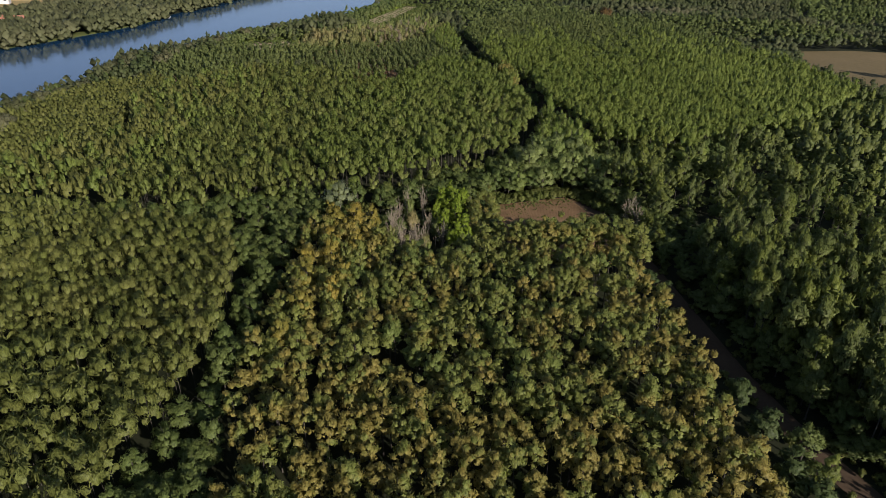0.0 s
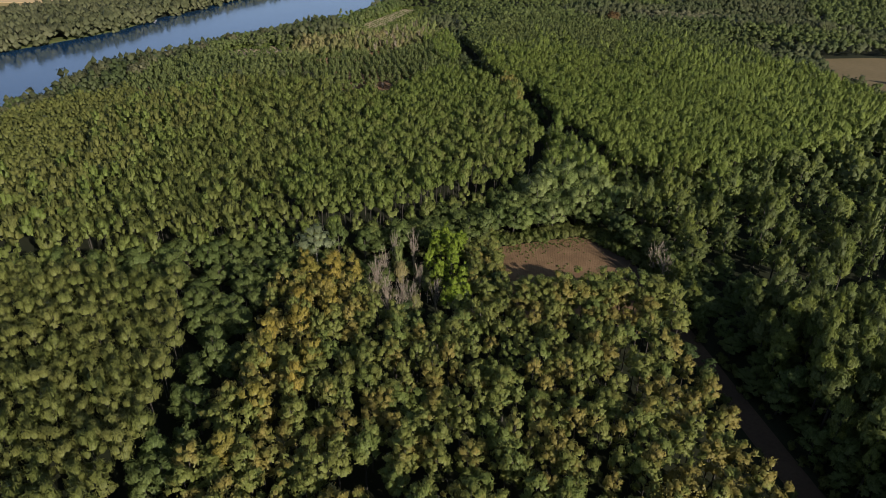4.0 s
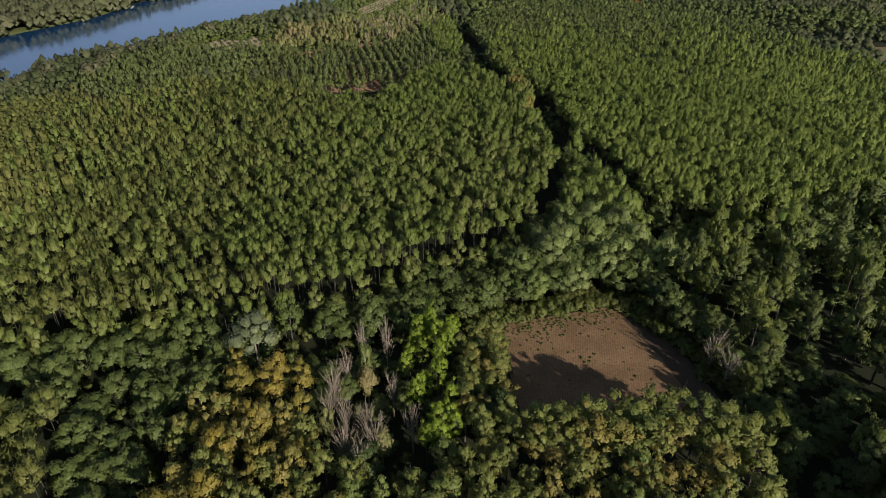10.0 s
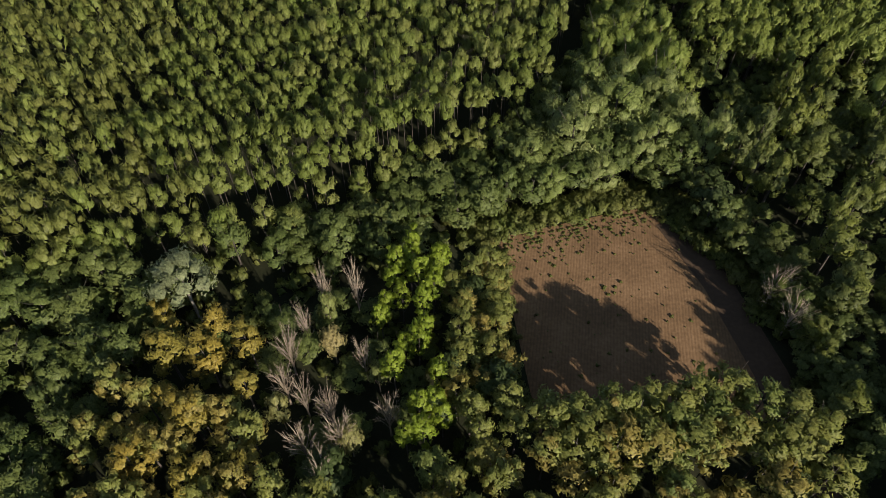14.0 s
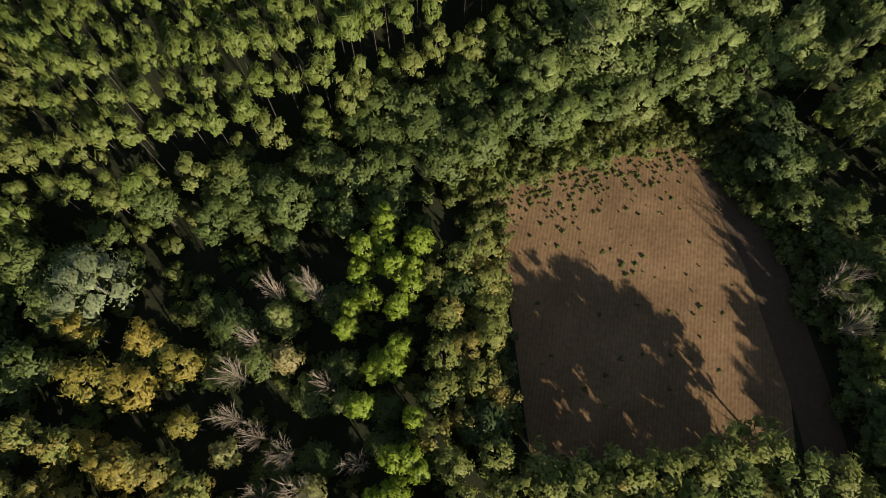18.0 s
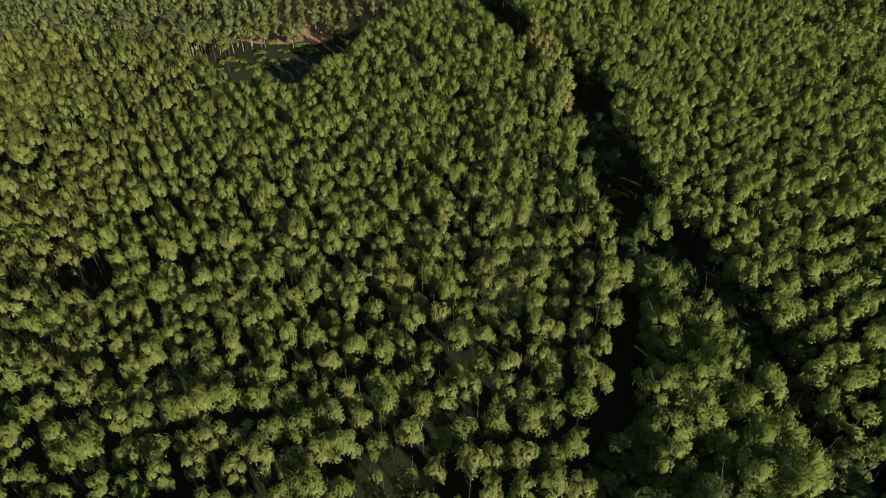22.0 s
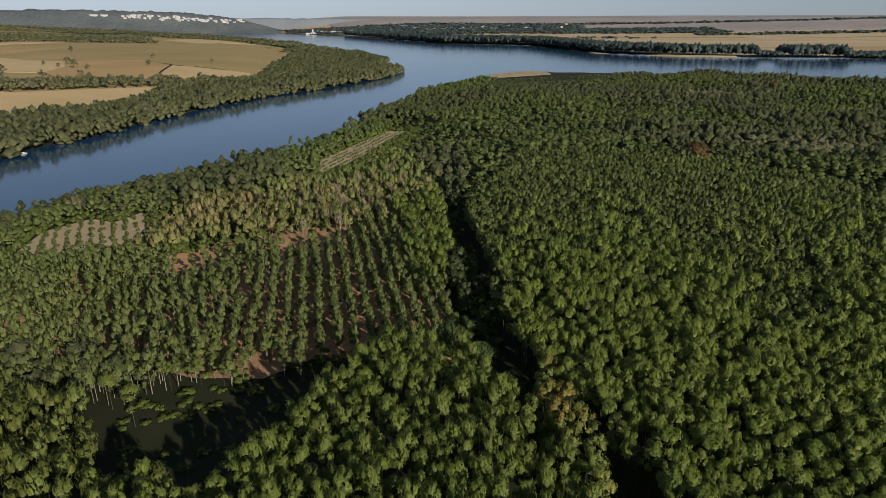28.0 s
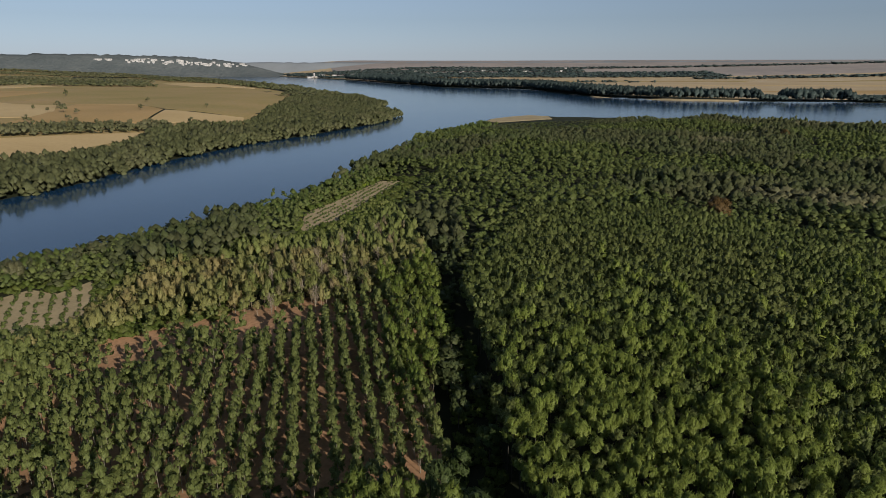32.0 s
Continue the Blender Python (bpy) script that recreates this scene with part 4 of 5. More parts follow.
single_trees("lane_tree", "lane_tree", [spot(55, 247, 0.8, 1.0, 5), spot(47, 258, 0.7, 0.95), spot(52, 266, 0.75, 1.0, 2), spot(53, 276, 0.65, 0.95, 4), spot(49, 286, 0.6, 0.9, 4), spot(51, 300, 0.7, 1.0, 1), spot(42, 336, 0.6, 0.85, 3), spot(37, 372, 0.7, 0.9, 2), spot(40, 358, 0.65, 0.8, 2)],
             "tall dense green tree beside the forest lane", "lane trees")
LANE_WOODS = [(38, 250), (46, 240), (60, 240), (59, 262), (55, 278), (49, 289), (44, 286), (42, 266)]
single_trees("lane_tree", "lane_tree", grid_spots(LANE_WOODS, 5.4, 5.4, 20, 0.9, 71, wide=(0.55, 0.85), tall=(0.8, 1.0)), "tall dense green tree beside the forest lane", "lane trees")
FRONT_K = [(59, 226), (66, 236), (62, 262), (58, 290), (64, 292), (76, 276), (120, 282), (120, 235), (100, 225)]
stand("broad_tree", grid_spots(FRONT_K, 4.4, 4.4, 20, 1.1, 72, keep=0.9, wide=(0.6, 1.0), tall=(0.5, 0.9), avoid=[(LANE_SOUTH, 2.0, False)]), "dark green broadleaf tree under tall poplars", 70, (66, 255), "lane understorey", "understorey_tree")
GAP_H = [(100, 243), (150, 262), (215, 322), (240, 332), (222, 350), (150, 290), (100, 266)]
stand("broad_tree", grid_spots(GAP_H, 4.6, 4.6, 20, 1.2, 88, wide=(0.8, 1.2), tall=(0.7, 1.1), avoid=[(FARFIELD, 2, True)]), "dark green broadleaf tree between two stands")
single_trees("brownish_tree", "turning_poplar", [spot(36, 384, 1.15, 1.25), spot(39, 378, 1.2, 1.3, 2), spot(35, 378, 1.15, 1.3, 4), spot(41, 370, 1.15, 1.3, 1), spot(37, 371, 1.2, 1.32, 3), spot(42, 361, 1.15, 1.3, 5), spot(38, 363, 1.1, 1.3, 0), spot(41, 352, 1.1, 1.3, 2), spot(39.5, 344, 1.05, 1.25, 1), spot(38, 390, 1.0, 1.2, 3)], "brownish green poplar tree beside the lane", "brownish trees")
single_trees("silver_tree", "silver_tree", [spot(-31, 190, 1.35, 0.98)], "silvery white-leaved poplar tree in the thicket", "")
single_trees("golden_poplar", "golden_poplar", [spot(-31, 179, 1.3, 0.95), spot(-25, 178, 1.35, 1.0, 2), spot(-25, 169, 1.2, 1.0, 3), spot(-34, 166, 0.8, 0.95, 1), spot(-29, 172, 0.8, 0.9, 4), spot(-25, 184, 0.95, 0.9, 5), spot(-20, 181, 1.0, 0.9, 2), spot(-33, 185, 0.8, 0.9, 3), spot(-19, 174, 0.8, 0.85, 1),
                                               spot(-16, 163, 0.8, 0.9, 3), spot(-28, 153, 1.2, 1.15, 3), spot(-32, 141, 1.15, 1.15, 1), spot(-24, 142, 1.0, 1.15, 2), spot(-31, 128, 1.15, 1.15, 5), spot(-30, 162, 1.15, 1.1, 1), spot(-33, 116, 1.0, 1.12, 4), spot(-25, 133, 0.9, 1.12, 0), spot(-23, 160, 0.9, 1.05, 2), spot(-34, 150, 0.95, 1.1, 4)],
             "golden orange autumn poplar tree at the stand's edge", "golden trees")
LIME = [(-1, 196), (4, 200), (8, 197), (9, 180), (9, 162), (4, 160), (1, 172), (-1, 184)]
single_trees("lime_tree", "lime_tree", grid_spots(LIME, 3.2, 3.2, 12, 0.6, 82, keep=0.8, wide=(0.7, 1.0), tall=(0.85, 1.08)), "bright lime green maple tree with large leaves", "lime green trees")
YELLOWISH = [(9, 197), (16, 196), (18.5, 180), (19, 174), (10, 172)]
single_trees("edge_poplar", "turning_poplar", grid_spots(YELLOWISH, 3.6, 3.6, 25, 0.5, 83, wide=(0.85, 1.15), tall=(0.75, 0.95)), "yellow-green poplar tree at the field's edge", "field edge trees")
single_trees("edge_poplar", "turning_poplar", [spot(17, 171, 1.1, 1.0, 2), spot(12, 170, 1.0, 1.0, 2),
                                             spot(22, 169, 1.35, 1.05, 3), spot(26, 168.5, 1.4, 1.1, 1), spot(30, 169, 1.4, 1.12, 5), spot(34, 169, 1.4, 1.12, 4), spot(38, 169.5, 1.4, 1.14, 2), spot(42, 171, 1.4, 1.14, 1), spot(46, 172, 1.4, 1.12, 3), spot(49, 169, 1.4, 1.12, 0), spot(51, 164, 1.4, 1.1, 0), spot(45, 166, 1.4, 1.14, 2), spot(40, 165, 1.4, 1.14, 2), spot(35, 164, 1.4, 1.14, 1), spot(30, 164, 1.4, 1.14, 0), spot(25, 164, 1.4, 1.1, 4), spot(49, 159, 1.4, 1.1, 5), spot(53.5, 169, 1.3, 1.12, 2), spot(56, 166, 1.2, 1.1, 4), spot(53, 164, 1.4, 1.12, 1), spot(55, 160, 1.3, 1.1, 3), spot(54, 154, 1.3, 1.1, 0), spot(33, 166, 1.4, 1.12, 3), spot(43, 168, 1.4, 1.12, 5), spot(28, 166, 1.4, 1.1, 2), spot(38, 166.5, 1.4, 1.12, 0)],
             "yellow-green poplar tree at the field's edge", "field edge trees")
single_trees("field_tree", "broad_tree", [spot(57, 208, 0.95, 0.95), spot(58.5, 203, 1.0, 0.85, 2), spot(54.5, 218, 0.8, 0.8, 1), spot(70, 136, 1.1, 1.1, 3), spot(72, 119, 0.9, 0.9, 4), spot(74, 106, 0.8, 0.8, 1), spot(77, 96, 0.9, 0.8, 2), spot(62.5, 179, 0.8, 0.6, 5), spot(63, 172, 0.8, 0.7, 1), spot(65, 176, 0.9, 0.7, 2), spot(63, 164, 0.8, 0.8, 3), spot(66, 168, 0.9, 0.8, 4)],
             "rounded dark green tree beside the dirt track", "track side trees")
single_trees("half_dead_tree", "dry_tree", [spot(-8, 182, 1.0, 1.2), spot(-14, 171, 0.9, 1.2, 2), spot(-1, 177, 0.9, 1.0, 3), spot(-4, 167, 1.0, 1.1, 4), spot(-9, 187, 0.8, 1.4, 1)],
             "half-withered poplar tree with sparse dry leaves", "withered trees")
dead_trees([(-10, 190, 0.7, 1.1, 0), (-5, 190, 0.75, 1.2, 1), (-14, 180, 0.9, 0.95, 2), (-11, 173, 0.8, 0.9, 3), (-3, 179, 0.7, 0.85, 4), (1, 170, 0.8, 0.95, 5), (-5, 167, 1.0, 0.95, 1), (-10, 166, 1.0, 0.9, 2), (-7, 162, 0.9, 0.9, 3), (-14, 175, 0.9, 0.9, 5), (-7, 171, 0.9, 0.9, 0), (-12, 184, 0.6, 1.0, 1)],
           "leafless dead poplar tree with pale bare branches", "dead poplars")
dead_trees([(60.5, 192, 1.2, 0.78, 0), (61.5, 186.5, 1.0, 0.84, 2)], "spreading dead tree with bare grey branches", "dead trees by the field", spread=2.5, count=26)
dead_trees([(-30, 511, 0.9, 0.85, 0), (-37, 520, 0.9, 0.8, 2), (-22, 530, 0.9, 0.85, 1), (-44, 507, 0.8, 0.8, 3), (-50, 530, 0.9, 0.85, 4), (-26, 550, 0.9, 0.9, 5), (-40, 560, 0.9, 0.8, 2), (-14, 560, 0.8, 0.9, 2), (-33, 580, 0.9, 0.9, 1), (-60, 540, 0.9, 0.8, 4), (-20, 600, 0.9, 0.9, 3), (-34, 540, 1.0, 0.9, 0)],
           "dead grey-brown tree standing in dry scrub", "dead scrub trees")

# green weeds along the field, and low growth on its soil
EDGE_WEEDS = [(13, 205.5), (18, 207.6), (30, 211), (45, 215.4), (49, 212.5), (57, 199), (60, 185), (62, 185), (62, 205), (54, 218), (46, 222), (28, 217), (14, 212)]
LEFT_EDGE = [(13, 172), (20.5, 172), (18.8, 208), (13, 208)]
stand_mesh("edge_shrubs", "shrub", 1, grid_spots(LEFT_EDGE, 1.6, 1.6, 20, 0.5, 36, wide=(0.4, 0.8), tall=(0.3, 0.9)), "leafy green shrubs beside the ploughed field", "shrubs")
stand_mesh("weeds", "shrub", 1, grid_spots(EDGE_WEEDS, 1.5, 1.5, 20, 0.5, 31, wide=(0.5, 0.95), tall=(0.3, 1.0)), "lush green weeds along the field's edge", "weeds")
rng = np.random.default_rng(5)
tufts = np.concatenate([np.stack([rng.uniform(19, 47, 320), -0.6 - np.round(rng.gamma(1.6, 1.6, 320) / 0.9) * 0.9 + rng.normal(0, 0.12, 320)], 1), np.stack([rng.uniform(20, 53, 90), rng.uniform(-36, -3, 90)], 1)])
tufts[:, 1] += 208 + (tufts[:, 0] - 18) * 0.286
tufts = tufts[inside(FIELD, tufts[:, 0], tufts[:, 1])]
stand_mesh("weed_tufts", "shrub", 2, np.stack([tufts[:, 0], tufts[:, 1], 0 * tufts[:, 0], rng.uniform(0, 6, len(tufts)), 0.05 + 0.16 * rng.random(len(tufts)) ** 2, rng.uniform(0.04, 0.12, len(tufts))], 1), "small weeds growing on ploughed soil", "weeds")
VERGE = [(x - 3.6, y) for x, y in ROAD[2:]] + [(x + 5.5, y) for x, y in ROAD[:1:-1]]
stand_mesh("verge_shrubs", "shrub", 1, grid_spots(VERGE, 2.4, 2.4, 20, 0.7, 33, wide=(0.3, 0.8), tall=(0.2, 0.7), avoid=[(ROAD, 2.7, False)]), "low dark shrubs along the dirt track", "shrubs")
LANE_STRIP = [(x - 5, y) for x, y in LANE] + [(x + 5, y) for x, y in LANE[::-1]]
stand_mesh("lane_shrubs", "shrub", 2, grid_spots(LANE_STRIP, 2.6, 2.6, 20, 0.8, 34, wide=(0.4, 1.0), tall=(0.3, 1.0), keep=0.7), "low dark shrubs in the forest lane", "shrubs")
FRONT_L = [(-58, 384), (-54, 375), (-42, 358), (-24, 354), (-14, 380), (0, 408), (2, 418), (-20, 418), (-30, 408), (-46, 407)]
stand_mesh("clearing_shrubs", "shrub", 2, grid_spots(FRONT_L, 2.8, 2.8, 20, 0.9, 35, wide=(0.5, 1.1), tall=(0.12, 0.4), keep=0.25), "low scrub in the clearing before the young trees", "shrubs")

YOUNG_WEST = [(-108, 404), (-108, 474), (-135, 470), (-168, 452), (-176, 410), (-165, 384), (-138, 362), (-122, 386)]
sheet("west_ground", YOUNG_WEST, M_DRYSOIL, 8, 0.04, "tan dry soil and grass under young trees", "ground")
stand("young_poplar", grid_spots(YOUNG_WEST, 3.6, 3.6, 13, 0.7, 73, keep=0.93, wide=(0.85, 1.3), tall=(0.85, 1.2)), "slender young poplar tree in a crowded plot", 60, (-120, 425), "crowded young plot", "young_poplar", level=1)
stand_mesh("dry_undergrowth", "withered_tree", 2, grid_spots([(-165, 400), (-110, 406), (-60, 402), (-75, 488), (-110, 475), (-135, 470), (-168, 452)], 3.4, 3.4, 40, 1.2, 84, keep=0.6, avoid=[(BARE, 0.0, True)], wide=(0.25, 0.5), tall=(0.15, 0.5)), "dry tan undergrowth below young trees", "shrubs")
FRONT_ROW = [(-70, 400), (-44, 396), (-24, 400), (-14, 413), (-30, 414), (-62, 412)]
single_trees("young_poplar", "young_poplar", grid_spots(FRONT_ROW, 4.0, 3.6, 13, 0.7, 89, keep=0.75, wide=(1.0, 1.5), tall=(0.6, 0.95)), "slender young poplar tree at the clearing's edge", "clearing edge trees", level=1)
single_trees("clearing_tree", "poplar", [spot(-60, 388, 1.1, 0.62), spot(-52, 382, 1.2, 0.68, 2), spot(-84, 397, 0.8, 0.55, 1), spot(-15, 404, 0.6, 0.4, 3), spot(-50, 396, 0.7, 0.5, 4), spot(-44, 399, 0.75, 0.5, 5), spot(-38, 398, 0.6, 0.42, 1)], "small light green poplar tree standing in the clearing", "clearing trees")

# ---- near river side and far woods on this bank ----
def open_view(spots):
    """Growth is low round the orchards and sandy track."""
    x, y = spots[:, 0], spots[:, 1]
    for outline, reach, low in ((ORCHARD_STRIP, 30, 0.3), (ORCHARD, 16, 0.5)):
        d = edge_distance(outline, x, y)
        spots[:, 5] *= np.where(d < reach, low + (1 - low) * (d / reach) ** 2, 1.0)
        spots[:, 4] *= np.where(d < reach, 0.6 + 0.4 * d / reach, 1.0)
    return spots



SCRUB = [(-110, 470), (-75, 494), (-40, 506), (-5, 520), (6, 520), (8, 570), (-10, 640), (-30, 700), (-40, 690), (-56, 620), (-85, 560), (-108, 540)]
WITHER = [(-66, 565), (-30, 607), (-8, 660), (-8, 572), (-10, 518), (-30, 506), (-48, 518)]
stand("withered_tree", open_view(grid_spots(WITHER, 4.6, 4.6, 41, 1.8, 51, keep=0.5, avoid=[(BARE, 1.5, True)], wide=(0.5, 1.0), tall=(0.6, 1.25))), "withered brown young tree among green scrub", 60, (-35, 515), "withered scrub", "withered_tree", level=1)
stand("dry_tree", open_view(grid_spots(SCRUB, 3.2, 3.2, 20, 1.3, 11, keep=0.8, avoid=[(BARE, 1.0, True), (ORCHARD, 0.5, True), (ORCHARD_STRIP, 0.5, True), (SANDY_TRACK, 2.0, False)], wide=(0.5, 1.2), tall=(0.45, 1.3))), "dull green young tree in scrubby growth", 120, (-40, 520), "dry scrub trees", "scrub_tree", level=1)
orchard = np.concatenate([grid_spots(ORCHARD, 4.2, 3.2, 28, 0.35, 12, keep=0.85, wide=(0.5, 0.95), tall=(0.4, 0.85)), grid_spots(ORCHARD_STRIP, 4.2, 3.2, -14, 0.3, 12, keep=0.85, wide=(0.45, 0.8), tall=(0.35, 0.7))])
stand("orchard_tree", orchard, "small round orchard tree on sandy ground", 120, (-125, 520), "orchard rows", "orchard_tree", level=1)
stand_mesh("lush_shrubs", "lush_shrub", 2, grid_spots([(-60, 752), (-50, 830), (-34, 785), (-48, 742)], 3.0, 3.0, 10, 0.9, 92, wide=(0.7, 1.3), tall=(0.5, 1.1)), "bright green shrubs on the low river bank", "shrubs")
ROUND_ORCHARD = [(-172, 452), (-160, 520), (-142, 556), (-128, 560), (-70, 612), (-72, 664), (-40, 778), (-10, 776), (-20, 690), (-20, 610), (-50, 560), (-60, 500), (-108, 474), (-135, 462)]
stand_mesh("scrub_shrubs", "shrub", 3, grid_spots(ROUND_ORCHARD, 2.9, 2.9, 25, 0.9, 94, wide=(0.7, 1.3), tall=(0.35, 0.95), avoid=[(BARE, 0.5, True), (ORCHARD, 0.3, True), (ORCHARD_STRIP, 0.3, True), (SANDY_TRACK, 2.0, False)]), "green scrub round the orchards", "shrubs")
LANE_POPLARS = [(1, 440), (12, 440), (15, 483), (8, 556), (-12, 536), (-2, 505)]
single_trees("lane_poplar", "lane_poplar", grid_spots(LANE_POPLARS, 5.0, 4.6, 10, 0.9, 93, keep=0.9, wide=(0.8, 1.2), tall=(0.65, 1.1)), "upright yellow-green poplar tree beside the lane", "poplars by the lane")
sheet("river_sand", [(-118, 634), (-108, 660), (-101, 690), (-92, 690), (-97, 664), (-108, 634)], M_SAND, 8, 0.2, "narrow sandy strip at the water's edge", "sand")
single_trees("shore_willow", "shore_willow", [spot(x + 4, y - 6, w, w * 0.95, n) for n, (x, y, w) in enumerate([(-202, 309, 1.1), (-204, 334, 1.0), (-202, 347, 0.8), (-196, 358, 0.9), (-197, 395, 1.1), (-191, 404, 1.3), (-175, 382, 0.8), (-176, 418, 1.2), (-180, 444, 1.2), (-175, 467, 1.0), (-171, 486, 1.0), (-168, 507, 0.9), (-158, 544, 0.9), (-193, 283, 1.1), (-205, 262, 1.0), (-140, 572, 0.8)])], "large grey-green willow tree on the near bank", "bank willows")
SHORE = [(-262, 30), (-250, 150), (-235, 250), (-222, 320), (-205, 390), (-195, 440), (-185, 490), (-172, 545), (-150, 580), (-122, 612), (-95, 672), (-80, 725), (-60, 800), (-42, 900), (-27, 1000), (5, 1110), (45, 1200)]
inner = [(x + 26, y - 12) for x, y in SHORE]
stand("broad_tree", grid_spots([(x + 4, y - 2) for x, y in SHORE] + inner[::-1], 4.8, 4.8, 40, 1.3, 13, keep=0.85, wide=(0.5, 0.95), tall=(0.4, 0.85), avoid=[(ORCHARD, 1, True), (ORCHARD_STRIP, 1, True), (SANDY_TRACK, 2.0, False)]), "dark green riverside tree on the bank", 0)
SHORE_YOUNG = [(x + 15, y - 8) for x, y in SHORE[5:13]] + [(-28, 765), (-50, 690), (-52, 640), (-70, 590), (-95, 545), (-120, 530), (-136, 515), (-138, 465)]
stand("young_poplar", grid_spots(SHORE_YOUNG, 3.8, 3.8, 30, 0.8, 74, keep=0.9, wide=(1.0, 1.7), tall=(0.5, 0.95), avoid=[(ORCHARD, 0.5, True), (ORCHARD_STRIP, 0.5, True), (SANDY_TRACK, 2.0, False)]), "fresh green young tree between orchard and river", 0)
LAND = [(-262, -200), (-235, 250), (-222, 320), (-205, 390), (-185, 490), (-172, 545), (-150, 580), (-122, 612), (-95, 672), (-80, 725), (-60, 800), (-42, 900), (-27, 1000), (5, 1110), (45, 1185),
        (150, 1255), (280, 1295), (400, 1245), (480, 1160), (600, 1095), (900, 925), (900, 100), (300, -200)]
rest = grid_spots(LAND, 6.2, 6.2, 33, 1.7, 14, wide=(0.7, 1.35), tall=(0.75, 1.1), keep=0.95,
                  avoid=clear + [(z, 2.0, True) for z in (STAND_A, STAND_B, STAND_G, STAND_O, STAND_K, STAND_L, ORCHARD, ORCHARD_STRIP, FARFIELD, FOREST_H, BAND_D, GAP_C, SCRUB, UNDER_D, BARE_SOIL, FRONT_L, YOUNG_WEST, FRONT_K, LANE_WOODS)])
rest = rest[rest[:, 1] > 20]
rest = open_view(patchy(rest))
rest[:, 5] *= 0.14 + 0.86 * smooth(np.hypot(rest[:, 0] - 95, rest[:, 1] - 1270), 80, 280)
px, py = rest[:, 0] * 0.012, rest[:, 1] * 0.012
plot = np.sin(1.3 * px + 0.7 * py + 1.5 * np.sin(0.9 * py + 0.4)) + np.sin(0.8 * px - 1.9 * py + 1.2 * np.sin(1.4 * px))
green = (plot > 0.15) & (rest[:, 1] > 520) | (rest[:, 1] > 520) & (rest[:, 1] < 860) & (rest[:, 0] > 20) & (rest[:, 0] < 250) & (plot > -0.9)
grey = (plot < -1.8) & (rest[:, 1] > 640)
stand("far_tree", rest[~green & ~grey], "mixed green tree of the riverside forest")
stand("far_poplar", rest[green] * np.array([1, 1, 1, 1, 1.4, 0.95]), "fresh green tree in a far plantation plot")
stand("bank_tree", rest[grey] * np.array([1, 1, 1, 1, 1.0, 0.85]), "grey-green willow tree in the far woods")
single_trees("meadow_tree", "broad_tree", [spot(234, 378, 1.0, 1.1), spot(296, 400, 1.3, 1.9, 1), spot(306, 394, 1.3, 1.8, 2), spot(318, 388, 1.3, 1.9, 3), spot(330, 402, 1.3, 1.9, 4)], "dark broadleaf tree beside a meadow", "meadow trees")
single_trees("rust_tree", "rust_tree", [spot(157, 643, 1.35, 1.1), spot(370, 1015, 1.2, 1.0, 1)], "large reddish-brown autumn tree in the forest", "")

# ---- the farmed bank ----
belt_outer = [(-83, 1371), (-100, 1239), (-158, 1088), (-206, 997), (-245, 858), (-259, 742), (-274, 700), (-277, 620), (-307, 538), (-360, 440), (-430, 300)]
belt_inner = [(-520, 320), (-450, 520), (-400, 680), (-360, 800), (-318, 850), (-300, 910), (-330, 1040), (-310, 1114), (-250, 1120), (-290, 1400), (-330, 1690), (-230, 1880), (-120, 1560), (-130, 1420)]
sheet("bank_grass", [(-330, 490), (-310, 525), (-296, 560), (-282, 600), (-273, 640), (-276, 690), (-283, 690), (-284, 640), (-296, 600), (-308, 565), (-322, 530), (-342, 495)], M_GRASS, 8, 0.35, "strip of yellowish grass along the far bank", "grass", skirt=3)
bank = grid_spots([(x + 9.0, y - 3) for x, y in belt_outer] + belt_inner, 6.4, 6.4, 10, 1.9, 15, wide=(0.75, 1.35), tall=(0.75, 1.25), keep=0.97)
stand_mesh("bank_woods", "bank_tree", 3, bank, "grey-green riverside woods on the far bank")
sheet("farmland", [(-460, 560), (-395, 720), (-335, 830), (-320, 900), (-345, 1030), (-320, 1105), (-265, 1125), (-300, 1400), (-345, 1690), (-420, 2000), (-720, 2640), (-1500, 3850), (-2300, 4700), (-4100, 4700), (-4100, 100), (-520, 100)], M_FALLOW, 70, 0.15, "dry grassland and fallow between farm fields", "field")
